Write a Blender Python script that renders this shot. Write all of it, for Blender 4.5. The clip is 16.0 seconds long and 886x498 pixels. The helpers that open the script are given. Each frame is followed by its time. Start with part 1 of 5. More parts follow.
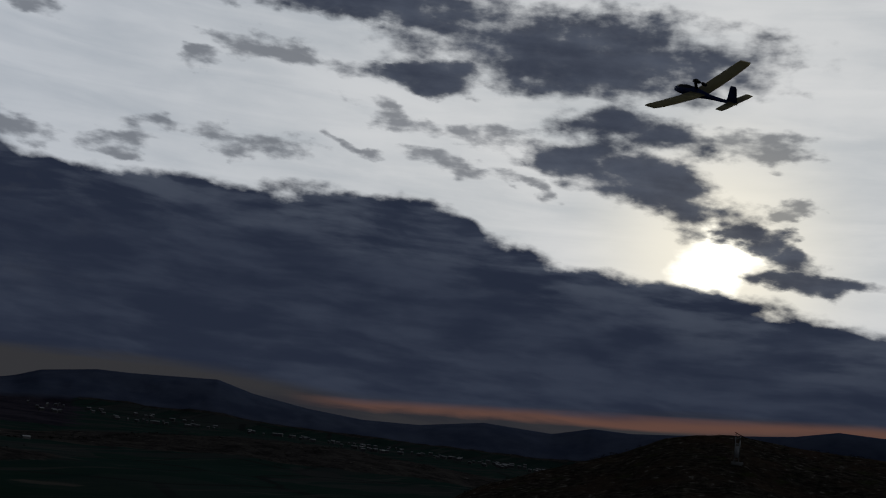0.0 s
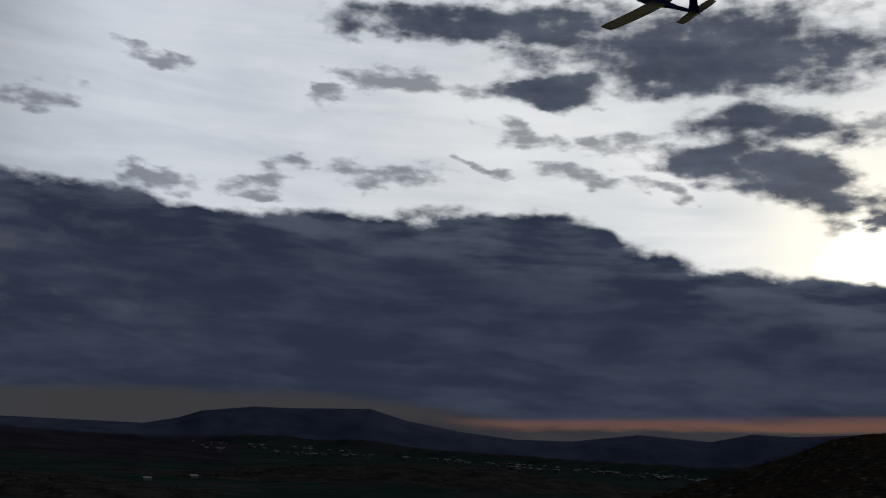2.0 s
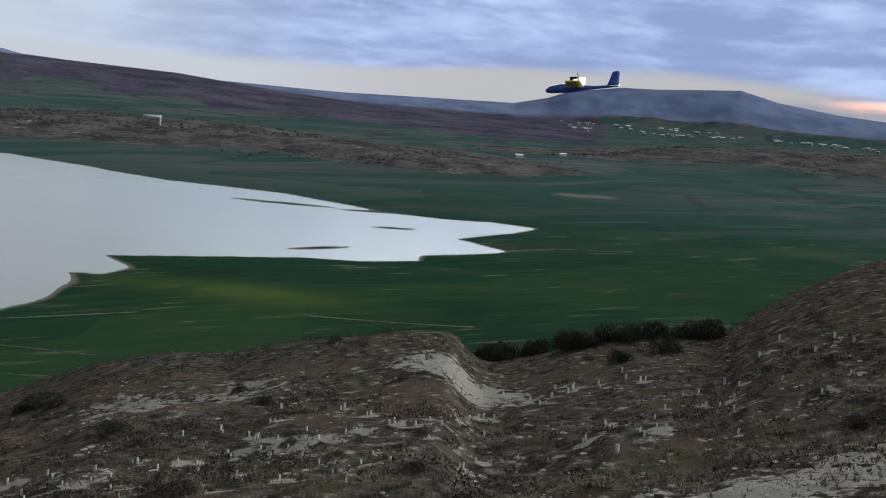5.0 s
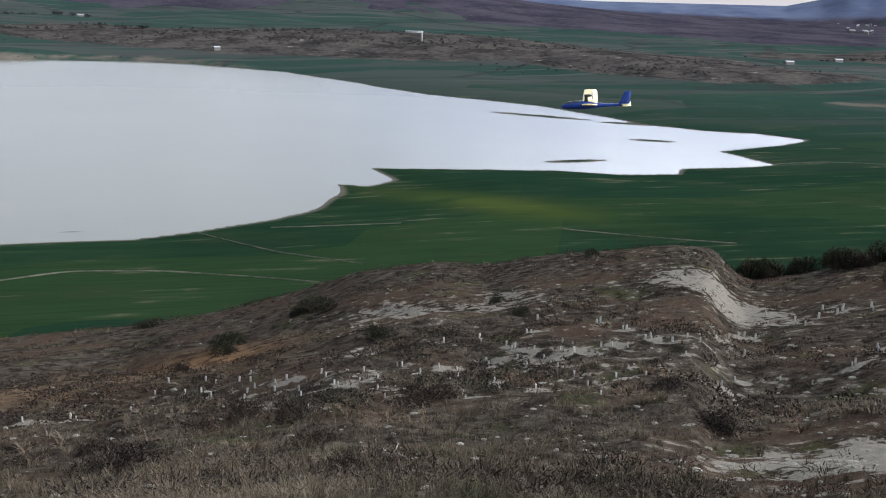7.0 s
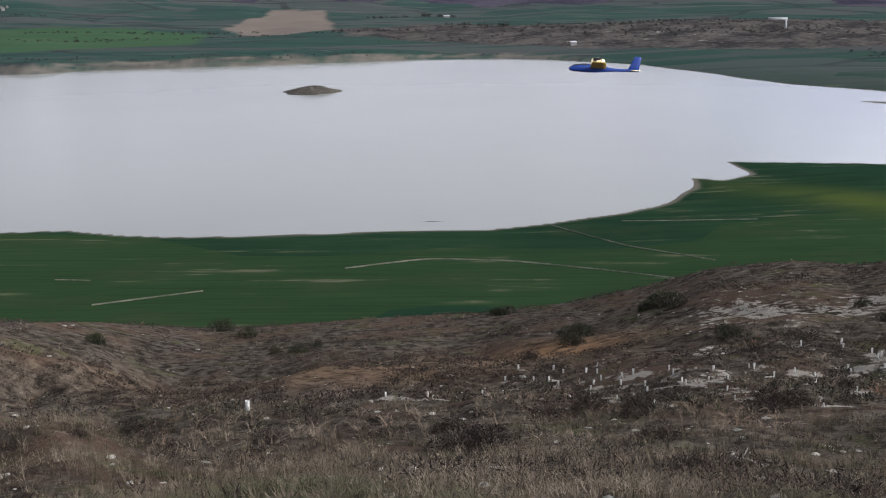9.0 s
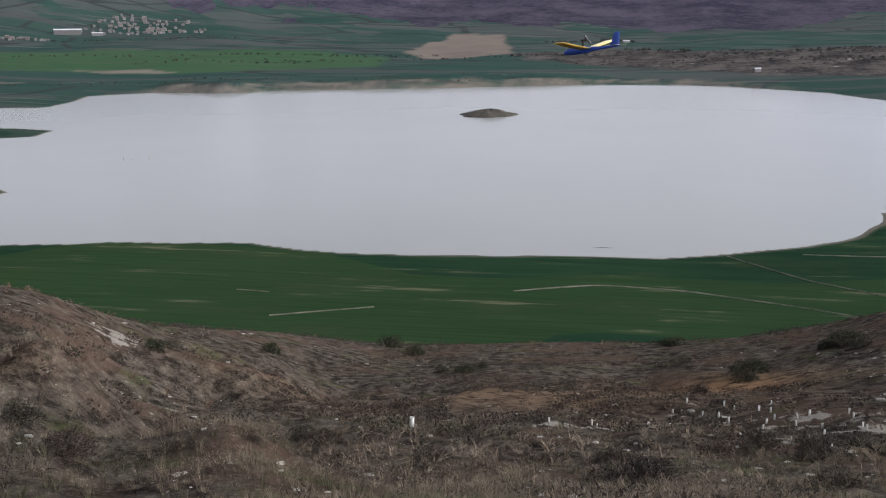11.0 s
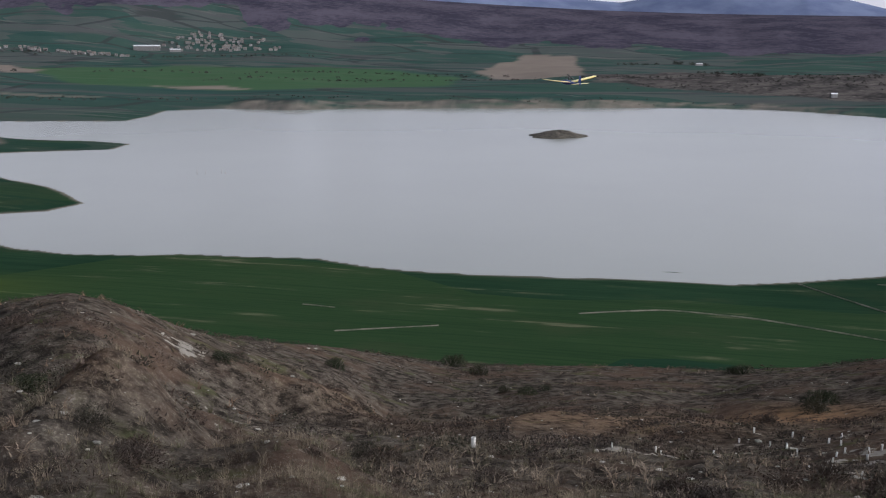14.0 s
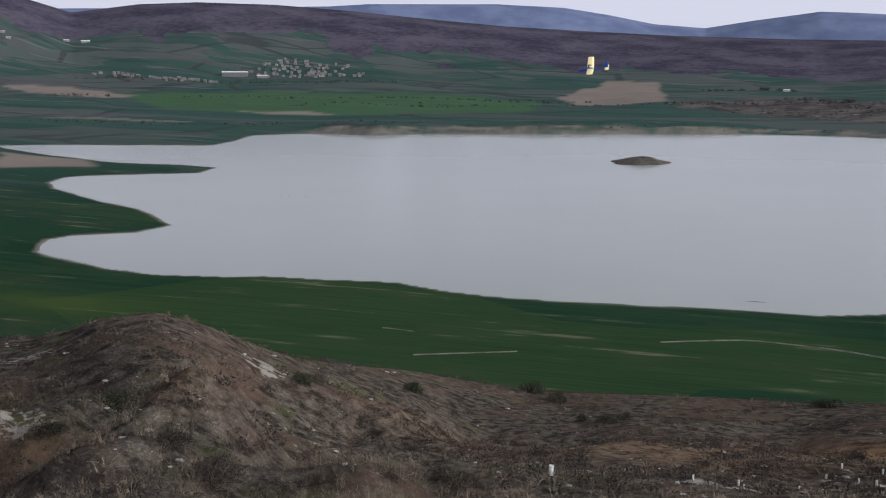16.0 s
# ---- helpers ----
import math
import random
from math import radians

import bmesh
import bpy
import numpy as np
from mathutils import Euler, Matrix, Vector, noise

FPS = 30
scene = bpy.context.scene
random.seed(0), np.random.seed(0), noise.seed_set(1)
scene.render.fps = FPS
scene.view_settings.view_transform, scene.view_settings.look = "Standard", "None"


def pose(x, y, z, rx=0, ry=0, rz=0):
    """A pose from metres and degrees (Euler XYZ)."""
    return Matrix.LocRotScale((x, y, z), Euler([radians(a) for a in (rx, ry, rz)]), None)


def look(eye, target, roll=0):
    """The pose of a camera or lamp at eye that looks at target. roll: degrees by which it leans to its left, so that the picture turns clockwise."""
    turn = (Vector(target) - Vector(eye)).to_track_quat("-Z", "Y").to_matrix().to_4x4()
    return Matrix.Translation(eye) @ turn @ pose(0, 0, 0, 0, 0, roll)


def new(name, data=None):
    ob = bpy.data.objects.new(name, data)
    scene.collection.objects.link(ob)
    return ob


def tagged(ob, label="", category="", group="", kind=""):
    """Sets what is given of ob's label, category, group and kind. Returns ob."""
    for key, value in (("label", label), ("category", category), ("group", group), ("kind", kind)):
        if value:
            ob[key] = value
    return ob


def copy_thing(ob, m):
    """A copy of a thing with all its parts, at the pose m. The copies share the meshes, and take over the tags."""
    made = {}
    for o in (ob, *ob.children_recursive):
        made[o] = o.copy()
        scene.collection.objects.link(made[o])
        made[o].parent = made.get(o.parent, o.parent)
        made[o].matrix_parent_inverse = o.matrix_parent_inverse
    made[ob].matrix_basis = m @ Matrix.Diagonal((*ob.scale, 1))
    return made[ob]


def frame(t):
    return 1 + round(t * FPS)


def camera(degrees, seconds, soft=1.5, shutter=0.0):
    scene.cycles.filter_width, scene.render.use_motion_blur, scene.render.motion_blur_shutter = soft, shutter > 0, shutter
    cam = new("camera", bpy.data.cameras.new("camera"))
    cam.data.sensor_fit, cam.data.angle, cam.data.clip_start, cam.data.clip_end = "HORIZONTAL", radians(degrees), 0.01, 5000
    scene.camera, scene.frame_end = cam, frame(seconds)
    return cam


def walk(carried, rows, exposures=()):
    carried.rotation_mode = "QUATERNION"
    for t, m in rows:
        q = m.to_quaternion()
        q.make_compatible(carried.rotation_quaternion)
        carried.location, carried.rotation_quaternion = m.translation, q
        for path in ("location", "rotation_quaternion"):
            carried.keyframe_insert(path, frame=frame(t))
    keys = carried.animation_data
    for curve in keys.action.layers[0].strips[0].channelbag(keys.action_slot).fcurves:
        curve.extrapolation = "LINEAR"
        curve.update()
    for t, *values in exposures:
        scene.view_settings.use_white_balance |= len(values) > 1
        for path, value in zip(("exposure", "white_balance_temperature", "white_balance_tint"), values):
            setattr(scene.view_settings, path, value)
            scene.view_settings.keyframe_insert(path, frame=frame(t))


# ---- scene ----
cam = camera(45.6, 16.0, soft=1.1)
EYE = 80.0  # height of the lens above the lake

# seconds, tilt, lean, turn of the hand-held camera
TURNS = [
    (0.0, 100.373, -7.402, -60.387), (0.5, 98.254, -6.523, -59.819), (1.0, 97.526, -6.361, -58.0),
    (1.5, 98.52, -4.773, -54.479), (2.0, 100.588, -4.002, -52.114), (2.5, 100.082, -5.139, -51.517),
    (3.0, 95.857, -5.732, -49.037), (3.5, 88.987, -6.561, -42.548), (4.0, 85.445, -6.367, -38.927),
    (4.2, 84.491, -5.7, -37.197), (6.3, 78.726, -4.029, -26.958), (6.5, 78.092, -3.329, -25.359),
    (7.0, 76.301, -2.584, -18.8), (7.5, 75.109, -1.814, -12.394), (8.0, 75.544, -1.305, -6.855),
    (8.5, 75.83, 0.046, -2.502), (9.0, 75.599, 0.484, -0.124), (9.5, 75.691, 1.32, 2.802),
    (10.0, 76.187, 1.075, 5.562), (10.2, 76.362, 0.908, 6.819), (12.3, 77.572, 0.279, 11.057),
    (12.5, 77.602, 0.36, 11.792), (13.0, 77.573, 0.332, 13.306), (13.5, 77.936, 0.044, 13.826),
    (14.0, 78.007, -0.238, 13.194), (14.5, 78.374, -0.349, 12.842), (15.0, 78.826, -0.284, 14.098),
    (15.5, 79.219, -0.281, 15.418), (16.0, 79.366, -0.123, 17.595),
]
walk(cam, [(t, pose(0, 0, EYE, a, b, c)) for t, a, b, c in TURNS],
     exposures=[(0.0, -4.45, 5950, 12), (1.0, -4.42, 5950, 12), (1.6, -4.2, 5950, 12), (2.6, -4.08, 5950, 12), (3.0, -4.1, 5950, 12), (3.5, -2.0, 5950, 9), (4.2, -0.78, 6050, 7), (6.3, -0.12, 6200, 10), (7.5, -0.05, 6250, 15), (10.0, -0.06, 6350, 18), (12.5, -0.28, 6250, 18), (16.0, -0.42, 6180, 18)])

# ---- sky and sun ----
SUN_AZ, SUN_EL = 73.4, 11.5


class Nodes:
    """Small writer for node arithmetic."""

    def __init__(self, tree):
        self.tree = tree

    def add(self, kind, **values):
        n = self.tree.nodes.new(kind)
        for k, v in values.items():
            setattr(n, k, v)
        return n

    def put(self, socket, v):
        if isinstance(v, bpy.types.NodeSocket):
            self.tree.links.new(v, socket)
        elif v is not None:
            socket.default_value = v

    def math(self, op, a, b=None, c=None, clamp=False):
        n = self.add("ShaderNodeMath", operation=op, use_clamp=clamp)
        for i, v in enumerate((a, b, c)):
            self.put(n.inputs[i], v)
        return n.outputs[0]

    def ramp(self, v, lo, hi, to_lo=0.0, to_hi=1.0, smooth=True):
        n = self.add("ShaderNodeMapRange", interpolation_type="SMOOTHSTEP" if smooth else "LINEAR")
        for i, x in enumerate((v, lo, hi, to_lo, to_hi)):
            self.put(n.inputs[i], x)
        return n.outputs[0]

    def mix(self, f, a, b, blend="MIX"):
        n = self.add("ShaderNodeMix", data_type="RGBA", blend_type=blend)
        self.put(n.inputs[0], f)
        for s, v in ((n.inputs[6], a), (n.inputs[7], b)):
            self.put(s, v if isinstance(v, bpy.types.NodeSocket) else (*v, 1.0)[:4])
        return n.outputs[2]

    def noise(self, vector, scale, detail=6.0, rough=0.55, distort=0.0, color=False, lac=2.0):
        n = self.add("ShaderNodeTexNoise")
        self.put(n.inputs["Vector"], vector)
        for k, v in (("Scale", scale), ("Detail", detail), ("Roughness", rough), ("Lacunarity", lac), ("Distortion", distort)):
            self.put(n.inputs[k], v)
        return n.outputs["Color" if color else "Fac"]

    def vec(self, x, y, z):
        n = self.add("ShaderNodeCombineXYZ")
        for i, v in enumerate((x, y, z)):
            self.put(n.inputs[i], v)
        return n.outputs[0]

    def scaled(self, v, s, rot=(0, 0, 0)):
        n = self.add("ShaderNodeMapping")
        self.put(n.inputs[0], v)
        n.inputs["Scale"].default_value = s
        n.inputs["Rotation"].default_value = rot
        return n.outputs[0]


def make_sky():
    world = bpy.data.worlds.new("evening_sky")
    scene.world = world
    world.use_nodes = True
    g = Nodes(world.node_tree)
    world.node_tree.nodes.clear()
    way = g.add("ShaderNodeTexCoord").outputs["Generated"]
    sep = g.add("ShaderNodeSeparateXYZ")
    g.put(sep.inputs[0], way)
    x, y, z = sep.outputs
    az = g.math("MULTIPLY", g.math("ARCTAN2", x, y), 180 / math.pi)
    el = g.math("MULTIPLY", g.math("ARCSINE", z), 180 / math.pi)
    flat = g.vec(g.math("MULTIPLY", az, 0.055), g.math("MULTIPLY", el, 0.11), 0.0)
    big = g.math("SUBTRACT", g.noise(flat, 1.3, 7, 0.55), 0.5)
    fine = g.math("SUBTRACT", g.noise(flat, 5.0, 5, 0.55), 0.5)
    wisp = g.math("SUBTRACT", g.noise(g.scaled(flat, (0.6, 2.2, 1)), 3.0, 6, 0.55, 0.4), 0.5)

    sky = g.add("ShaderNodeTexSky", sky_type="NISHITA", sun_disc=False)
    sky.sun_elevation, sky.sun_rotation = radians(SUN_EL), radians(SUN_AZ)
    clear = g.mix(1.0, sky.outputs[0], (0.10, 0.10, 0.10), "MULTIPLY")
    # high thin overcast, whiter towards the hidden sun
    dz = g.math("SUBTRACT", az, SUN_AZ + 0.4)
    de = g.math("MULTIPLY", g.math("SUBTRACT", el, SUN_EL - 0.4), 0.95)
    dist = g.math("SQRT", g.math("ADD", g.math("MULTIPLY", dz, dz), g.math("MULTIPLY", de, de)))
    veil = g.mix(g.ramp(dist, 4, 45), (17.0, 16.4, 14.8), (12.4, 12.6, 12.4))
    veil = g.mix(g.ramp(az, 34, 14), veil, (1.1, 1.15, 1.2))
    veil = g.mix(g.ramp(dist, 60, 115), veil, (0.50, 0.55, 0.65))
    veil = g.mix(g.ramp(g.math("ADD", big, g.math("MULTIPLY", wisp, 0.7)), -0.25, 0.3), veil, (0.74, 0.77, 0.80), "MULTIPLY")
    # unseen sky above the view is dimmed to darken the ground
    veil = g.mix(g.ramp(el, 24, 44), veil, (0.26, 0.285, 0.33))
    veil = g.mix(0.88, clear, veil)
    glow = g.ramp(dist, 0.5, 9, 1.0, 0.0)
    veil = g.mix(glow, veil, (21, 19, 14.5))
    core = g.ramp(g.math("ADD", dist, g.math("MULTIPLY", fine, 5.0)), 0.3, 2.6, 1.0, 0.0)
    veil = g.mix(core, veil, (48, 44, 34))

    # clouds are laid out in bearing and height, then torn by turbulence
    warp = g.add("ShaderNodeSeparateColor")
    g.put(warp.inputs[0], g.noise(flat, 3.6, 5, 0.55, 0.0, True))
    warp2 = g.add("ShaderNodeSeparateColor")
    g.put(warp2.inputs[0], g.noise(flat, 0.9, 3, 0.5, 0.0, True))
    waz = g.math("ADD", az, g.math("ADD", g.math("MULTIPLY", g.math("SUBTRACT", warp.outputs[0], 0.5), 7.5), g.math("MULTIPLY", g.math("SUBTRACT", warp2.outputs[0], 0.5), 2.0)))
    wel = g.math("ADD", el, g.math("ADD", g.math("MULTIPLY", g.math("SUBTRACT", warp.outputs[1], 0.5), 3.8), g.math("MULTIPLY", g.math("SUBTRACT", warp2.outputs[1], 0.5), 0.6)))

    def blob(a0, e0, wa, we, lean):
        u, v = g.math("SUBTRACT", waz, a0), g.math("SUBTRACT", wel, e0)
        c, s = math.cos(radians(lean)), math.sin(radians(lean))
        p = g.math("DIVIDE", g.math("ADD", g.math("MULTIPLY", u, c), g.math("MULTIPLY", v, s)), wa)
        q = g.math("DIVIDE", g.math("SUBTRACT", g.math("MULTIPLY", v, c), g.math("MULTIPLY", u, s)), we)
        return g.math("SUBTRACT", 1.0, g.math("ADD", g.math("MULTIPLY", p, p), g.math("MULTIPLY", q, q)))

    def gathered(rows, soft):
        total = None
        for b in rows:
            f = blob(*b)
            total = f if total is None else g.math("SMOOTH_MAX", total, f, soft)
        return total

    heavy = gathered(((65.5, 21.4, 11.5, 2.5, 0), (53, 23.0, 11, 1.1, 2), (56, 19.3, 4.6, 0.9, 3), (69, 17.5, 4.4, 1.4, -4), (70, 14.7, 5.8, 1.6, -14),
                      (65.6, 15.7, 3.4, 1.5, -4), (76.6, 12.3, 3.8, 0.75, -25), (78.6, 10.2, 3.6, 0.65, -4)), 0.25)
    light = gathered(((75, 17.2, 3.0, 0.8, 4), (61.5, 16.9, 2.6, 0.7, 8), (58.5, 14.8, 2.9, 0.65, -4), (55.9, 16.8, 3.0, 0.55, -8), (48, 14.5, 3.0, 0.75, -2), (47.9, 19.5, 3.0, 0.95, -4),
                      (44.3, 18.4, 1.5, 0.4, 0), (42.8, 14.3, 1.8, 0.55, 0), (40.5, 13.5, 2.0, 0.55, 0), (34.7, 19.2, 1.9, 0.45, 0), (28, 15.9, 2.8, 0.7, 8), (35.2, 13.0, 1.8, 0.5, 0),
                      (53.2, 15.0, 1.2, 0.35, -10), (76.8, 14.0, 1.0, 0.35, 0), (62.0, 14.2, 2.0, 0.4, -14)), 0.2)
    tatter = g.math("SUBTRACT", g.noise(flat, 9.0, 5, 0.52), 0.5)
    thick = g.math("ADD", heavy, g.math("ADD", g.math("MULTIPLY", tatter, 2.2), g.math("MULTIPLY", fine, 2.0)))
    tear = g.math("SUBTRACT", g.noise(g.scaled(flat, (1, 1.2, 1)), 12.0, 4, 0.5), 0.5)
    thin = g.math("ADD", light, g.math("ADD", g.math("MULTIPLY", tear, 5.0), g.math("MULTIPLY", fine, 1.5)))
    far_patch = g.ramp(g.math("ADD", big, g.math("MULTIPLY", fine, 0.5)), 0.05, 0.28)
    far_patch = g.math("MULTIPLY", far_patch, g.ramp(el, 27, 36))
    patch = g.math("MAXIMUM", g.ramp(thick, -0.35, 0.75), g.math("MAXIMUM", g.math("MULTIPLY", g.ramp(thin, -0.5, 1.3), 0.72), far_patch))
    dark = g.mix(g.ramp(g.math("ADD", g.math("MULTIPLY", wisp, 0.8), g.math("ADD", fine, g.math("MULTIPLY", big, 0.8))), -0.30, 0.32), (1.25, 1.48, 2.0), (0.48, 0.62, 1.02))
    dark = g.mix(g.ramp(thick, 1.1, 0.1, 0.0, 0.55), dark, (1.9, 2.0, 2.2))
    col = g.mix(g.math("MULTIPLY", patch, 0.96), veil, dark)

    # the long bank low in the sky
    top = g.math("ADD", g.ramp(az, 58.8, 62.5, 12.4, 11.1), g.ramp(az, 63, 81, 0.0, -2.7, False))
    above = g.math("SUBTRACT", g.math("ADD", top, g.math("ADD", g.math("MULTIPLY", big, 1.2), g.math("MULTIPLY", fine, 0.9))), wel)
    bottom = g.math("ADD", g.math("ADD", g.ramp(az, 24, 46, 1.2, 2.15), g.ramp(az, 48, 56, 0.0, -0.7)), g.math("ADD", g.ramp(az, 56, 82, 0.0, 1.9, False), g.math("MULTIPLY", wisp, 1.0)))
    upper = g.ramp(above, -0.15, 0.55)
    lower = g.ramp(g.math("SUBTRACT", el, bottom), -0.25, 0.5)
    rise = g.vec(g.math("MULTIPLY", g.math("ADD", az, g.math("MULTIPLY", big, 5.0)), 0.05), g.math("MULTIPLY", g.math("ADD", el, g.math("MULTIPLY", big, 1.5)), 0.15), 3.1)
    roll = g.noise(rise, 2.2, 4, 0.48)
    tiers = g.noise(g.scaled(rise, (0.9, 1.4, 1)), 5.0, 5, 0.50)
    bulk = g.mix(g.ramp(g.math("ADD", g.math("MULTIPLY", roll, 0.5), g.math("MULTIPLY", tiers, 0.5)), 0.40, 0.64), (0.42, 0.53, 0.86), (0.76, 0.91, 1.30))
    bulk = g.mix(g.math("MULTIPLY", g.ramp(above, 4.4, 0.2, 0.0, 0.75), g.ramp(tiers, 0.42, 0.68)), bulk, (1.45, 1.65, 2.05))
    bulk = g.mix(g.ramp(above, 0.5, 0.0, 0.0, 0.4), bulk, (2.4, 2.5, 2.7))
    bulk = g.mix(g.ramp(az, 30, 4), bulk, (0.88, 0.92, 1.0))
    # pale puffs along the top of the bank away from the sun
    puffs = g.math("MULTIPLY", g.ramp(g.noise(g.scaled(flat, (2.2, 2.0, 1)), 3.4, 6, 0.55), 0.48, 0.74), g.math("MULTIPLY", g.ramp(el, 3.8, 6.0), g.ramp(az, 44, 22)))
    bulk = g.mix(g.math("MULTIPLY", puffs, 0.6), bulk, (1.5, 1.58, 1.72))
    # clear strip under the bank, with the last colour of the evening
    strip = g.mix(g.ramp(wisp, -0.12, 0.14), (0.74, 0.70, 0.70), (0.54, 0.53, 0.60))
    ember = g.math("SUBTRACT", el, g.ramp(az, 53, 82, 1.25, 3.1, False))
    ember = g.ramp(g.math("ADD", g.math("MULTIPLY", ember, ember), g.math("MULTIPLY", wisp, 0.9)), -0.02, 0.24, 1.0, 0.0)
    strip = g.mix(g.math("MULTIPLY", ember, g.ramp(az, 51, 57)), strip, (2.5, 1.25, 0.88))
    strip = g.mix(g.ramp(az, 54, 40), strip, (0.76, 0.73, 0.73))
    strip = g.mix(g.ramp(az, 34, 20), strip, (0.85, 0.87, 0.92))
    bulk = g.mix(lower, strip, bulk)
    col = g.mix(upper, col, bulk)
    bg = g.add("ShaderNodeBackground")
    g.put(bg.inputs[0], col)
    bg.inputs[1].default_value = 1.0
    out = g.add("ShaderNodeOutputWorld")
    g.put(out.inputs[0], bg.outputs[0])


make_sky()


def make_sun():
    lamp = bpy.data.lights.new("sun", "SUN")
    lamp.energy, lamp.angle, lamp.color = 1.1, radians(22), (1.0, 0.9, 0.76)
    ob = new("sun", lamp)
    a, e = radians(SUN_AZ), radians(SUN_EL + 2)
    ob.matrix_basis = look((300 * math.sin(a) * math.cos(e), 300 * math.cos(a) * math.cos(e), 80 + 300 * math.sin(e)), (0, 0, 80))


make_sun()

# ---- materials ----


def material(name, rough=0.8, metal=0.0):
    m = bpy.data.materials.new(name)
    m.use_nodes = True
    g = Nodes(m.node_tree)
    b = m.node_tree.nodes["Principled BSDF"]
    b.inputs["Roughness"].default_value = rough
    b.inputs["Metallic"].default_value = metal
    return m, g, b


def simple(name, a, b, scale, rough=0.8, bump=0.0, spec=0.5, metal=0.0, random_tint=0.0, stretch=(1, 1, 1)):
    """Two tones broken up at two scales, with a little relief."""
    m, g, s = material(name, rough, metal)
    at = g.scaled(g.add("ShaderNodeTexCoord").outputs["Object"], stretch)
    f = g.noise(at, scale, 5, 0.6)
    f2 = g.noise(at, scale * 7, 3, 0.6)
    col = g.mix(g.ramp(g.math("ADD", g.math("MULTIPLY", f, 0.7), g.math("MULTIPLY", f2, 0.3)), 0.35, 0.65), a, b)
    if random_tint:
        rnd = g.add("ShaderNodeObjectInfo").outputs["Random"]
        v = g.math("ADD", g.math("MULTIPLY", rnd, random_tint), 1 - random_tint / 2)
        col = g.mix(1.0, col, g.vec(v, v, v), "MULTIPLY")
    g.put(s.inputs["Base Color"], col)
    s.inputs["Specular IOR Level"].default_value = spec
    if bump:
        bn = g.add("ShaderNodeBump")
        bn.inputs["Strength"].default_value = bump
        bn.inputs["Distance"].default_value = 0.5 / scale
        g.put(bn.inputs["Height"], f2)
        g.put(s.inputs["Normal"], bn.outputs[0])
    return m


def growth_material(name, tones, scale):
    """Plants whose tone drifts from clump to clump."""
    m, g, s = material(name, 0.95)
    s.inputs["Specular IOR Level"].default_value = 0.1
    at = g.add("ShaderNodeNewGeometry")
    big = g.noise(at.outputs["Position"], scale, 4, 0.6)
    other = g.noise(g.scaled(at.outputs["Position"], (1, 1, 1), (0.4, 0.2, 1.1)), scale * 0.7, 3, 0.6)
    col = g.mix(g.ramp(big, 0.42, 0.58), tones[0], tones[1])
    col = g.mix(g.ramp(other, 0.50, 0.62), col, tones[2])
    v = g.math("ADD", g.math("MULTIPLY", at.outputs["Random Per Island"], 0.9), 0.55)
    g.put(s.inputs["Base Color"], g.mix(1.0, col, g.vec(v, v, v), "MULTIPLY"))
    return m


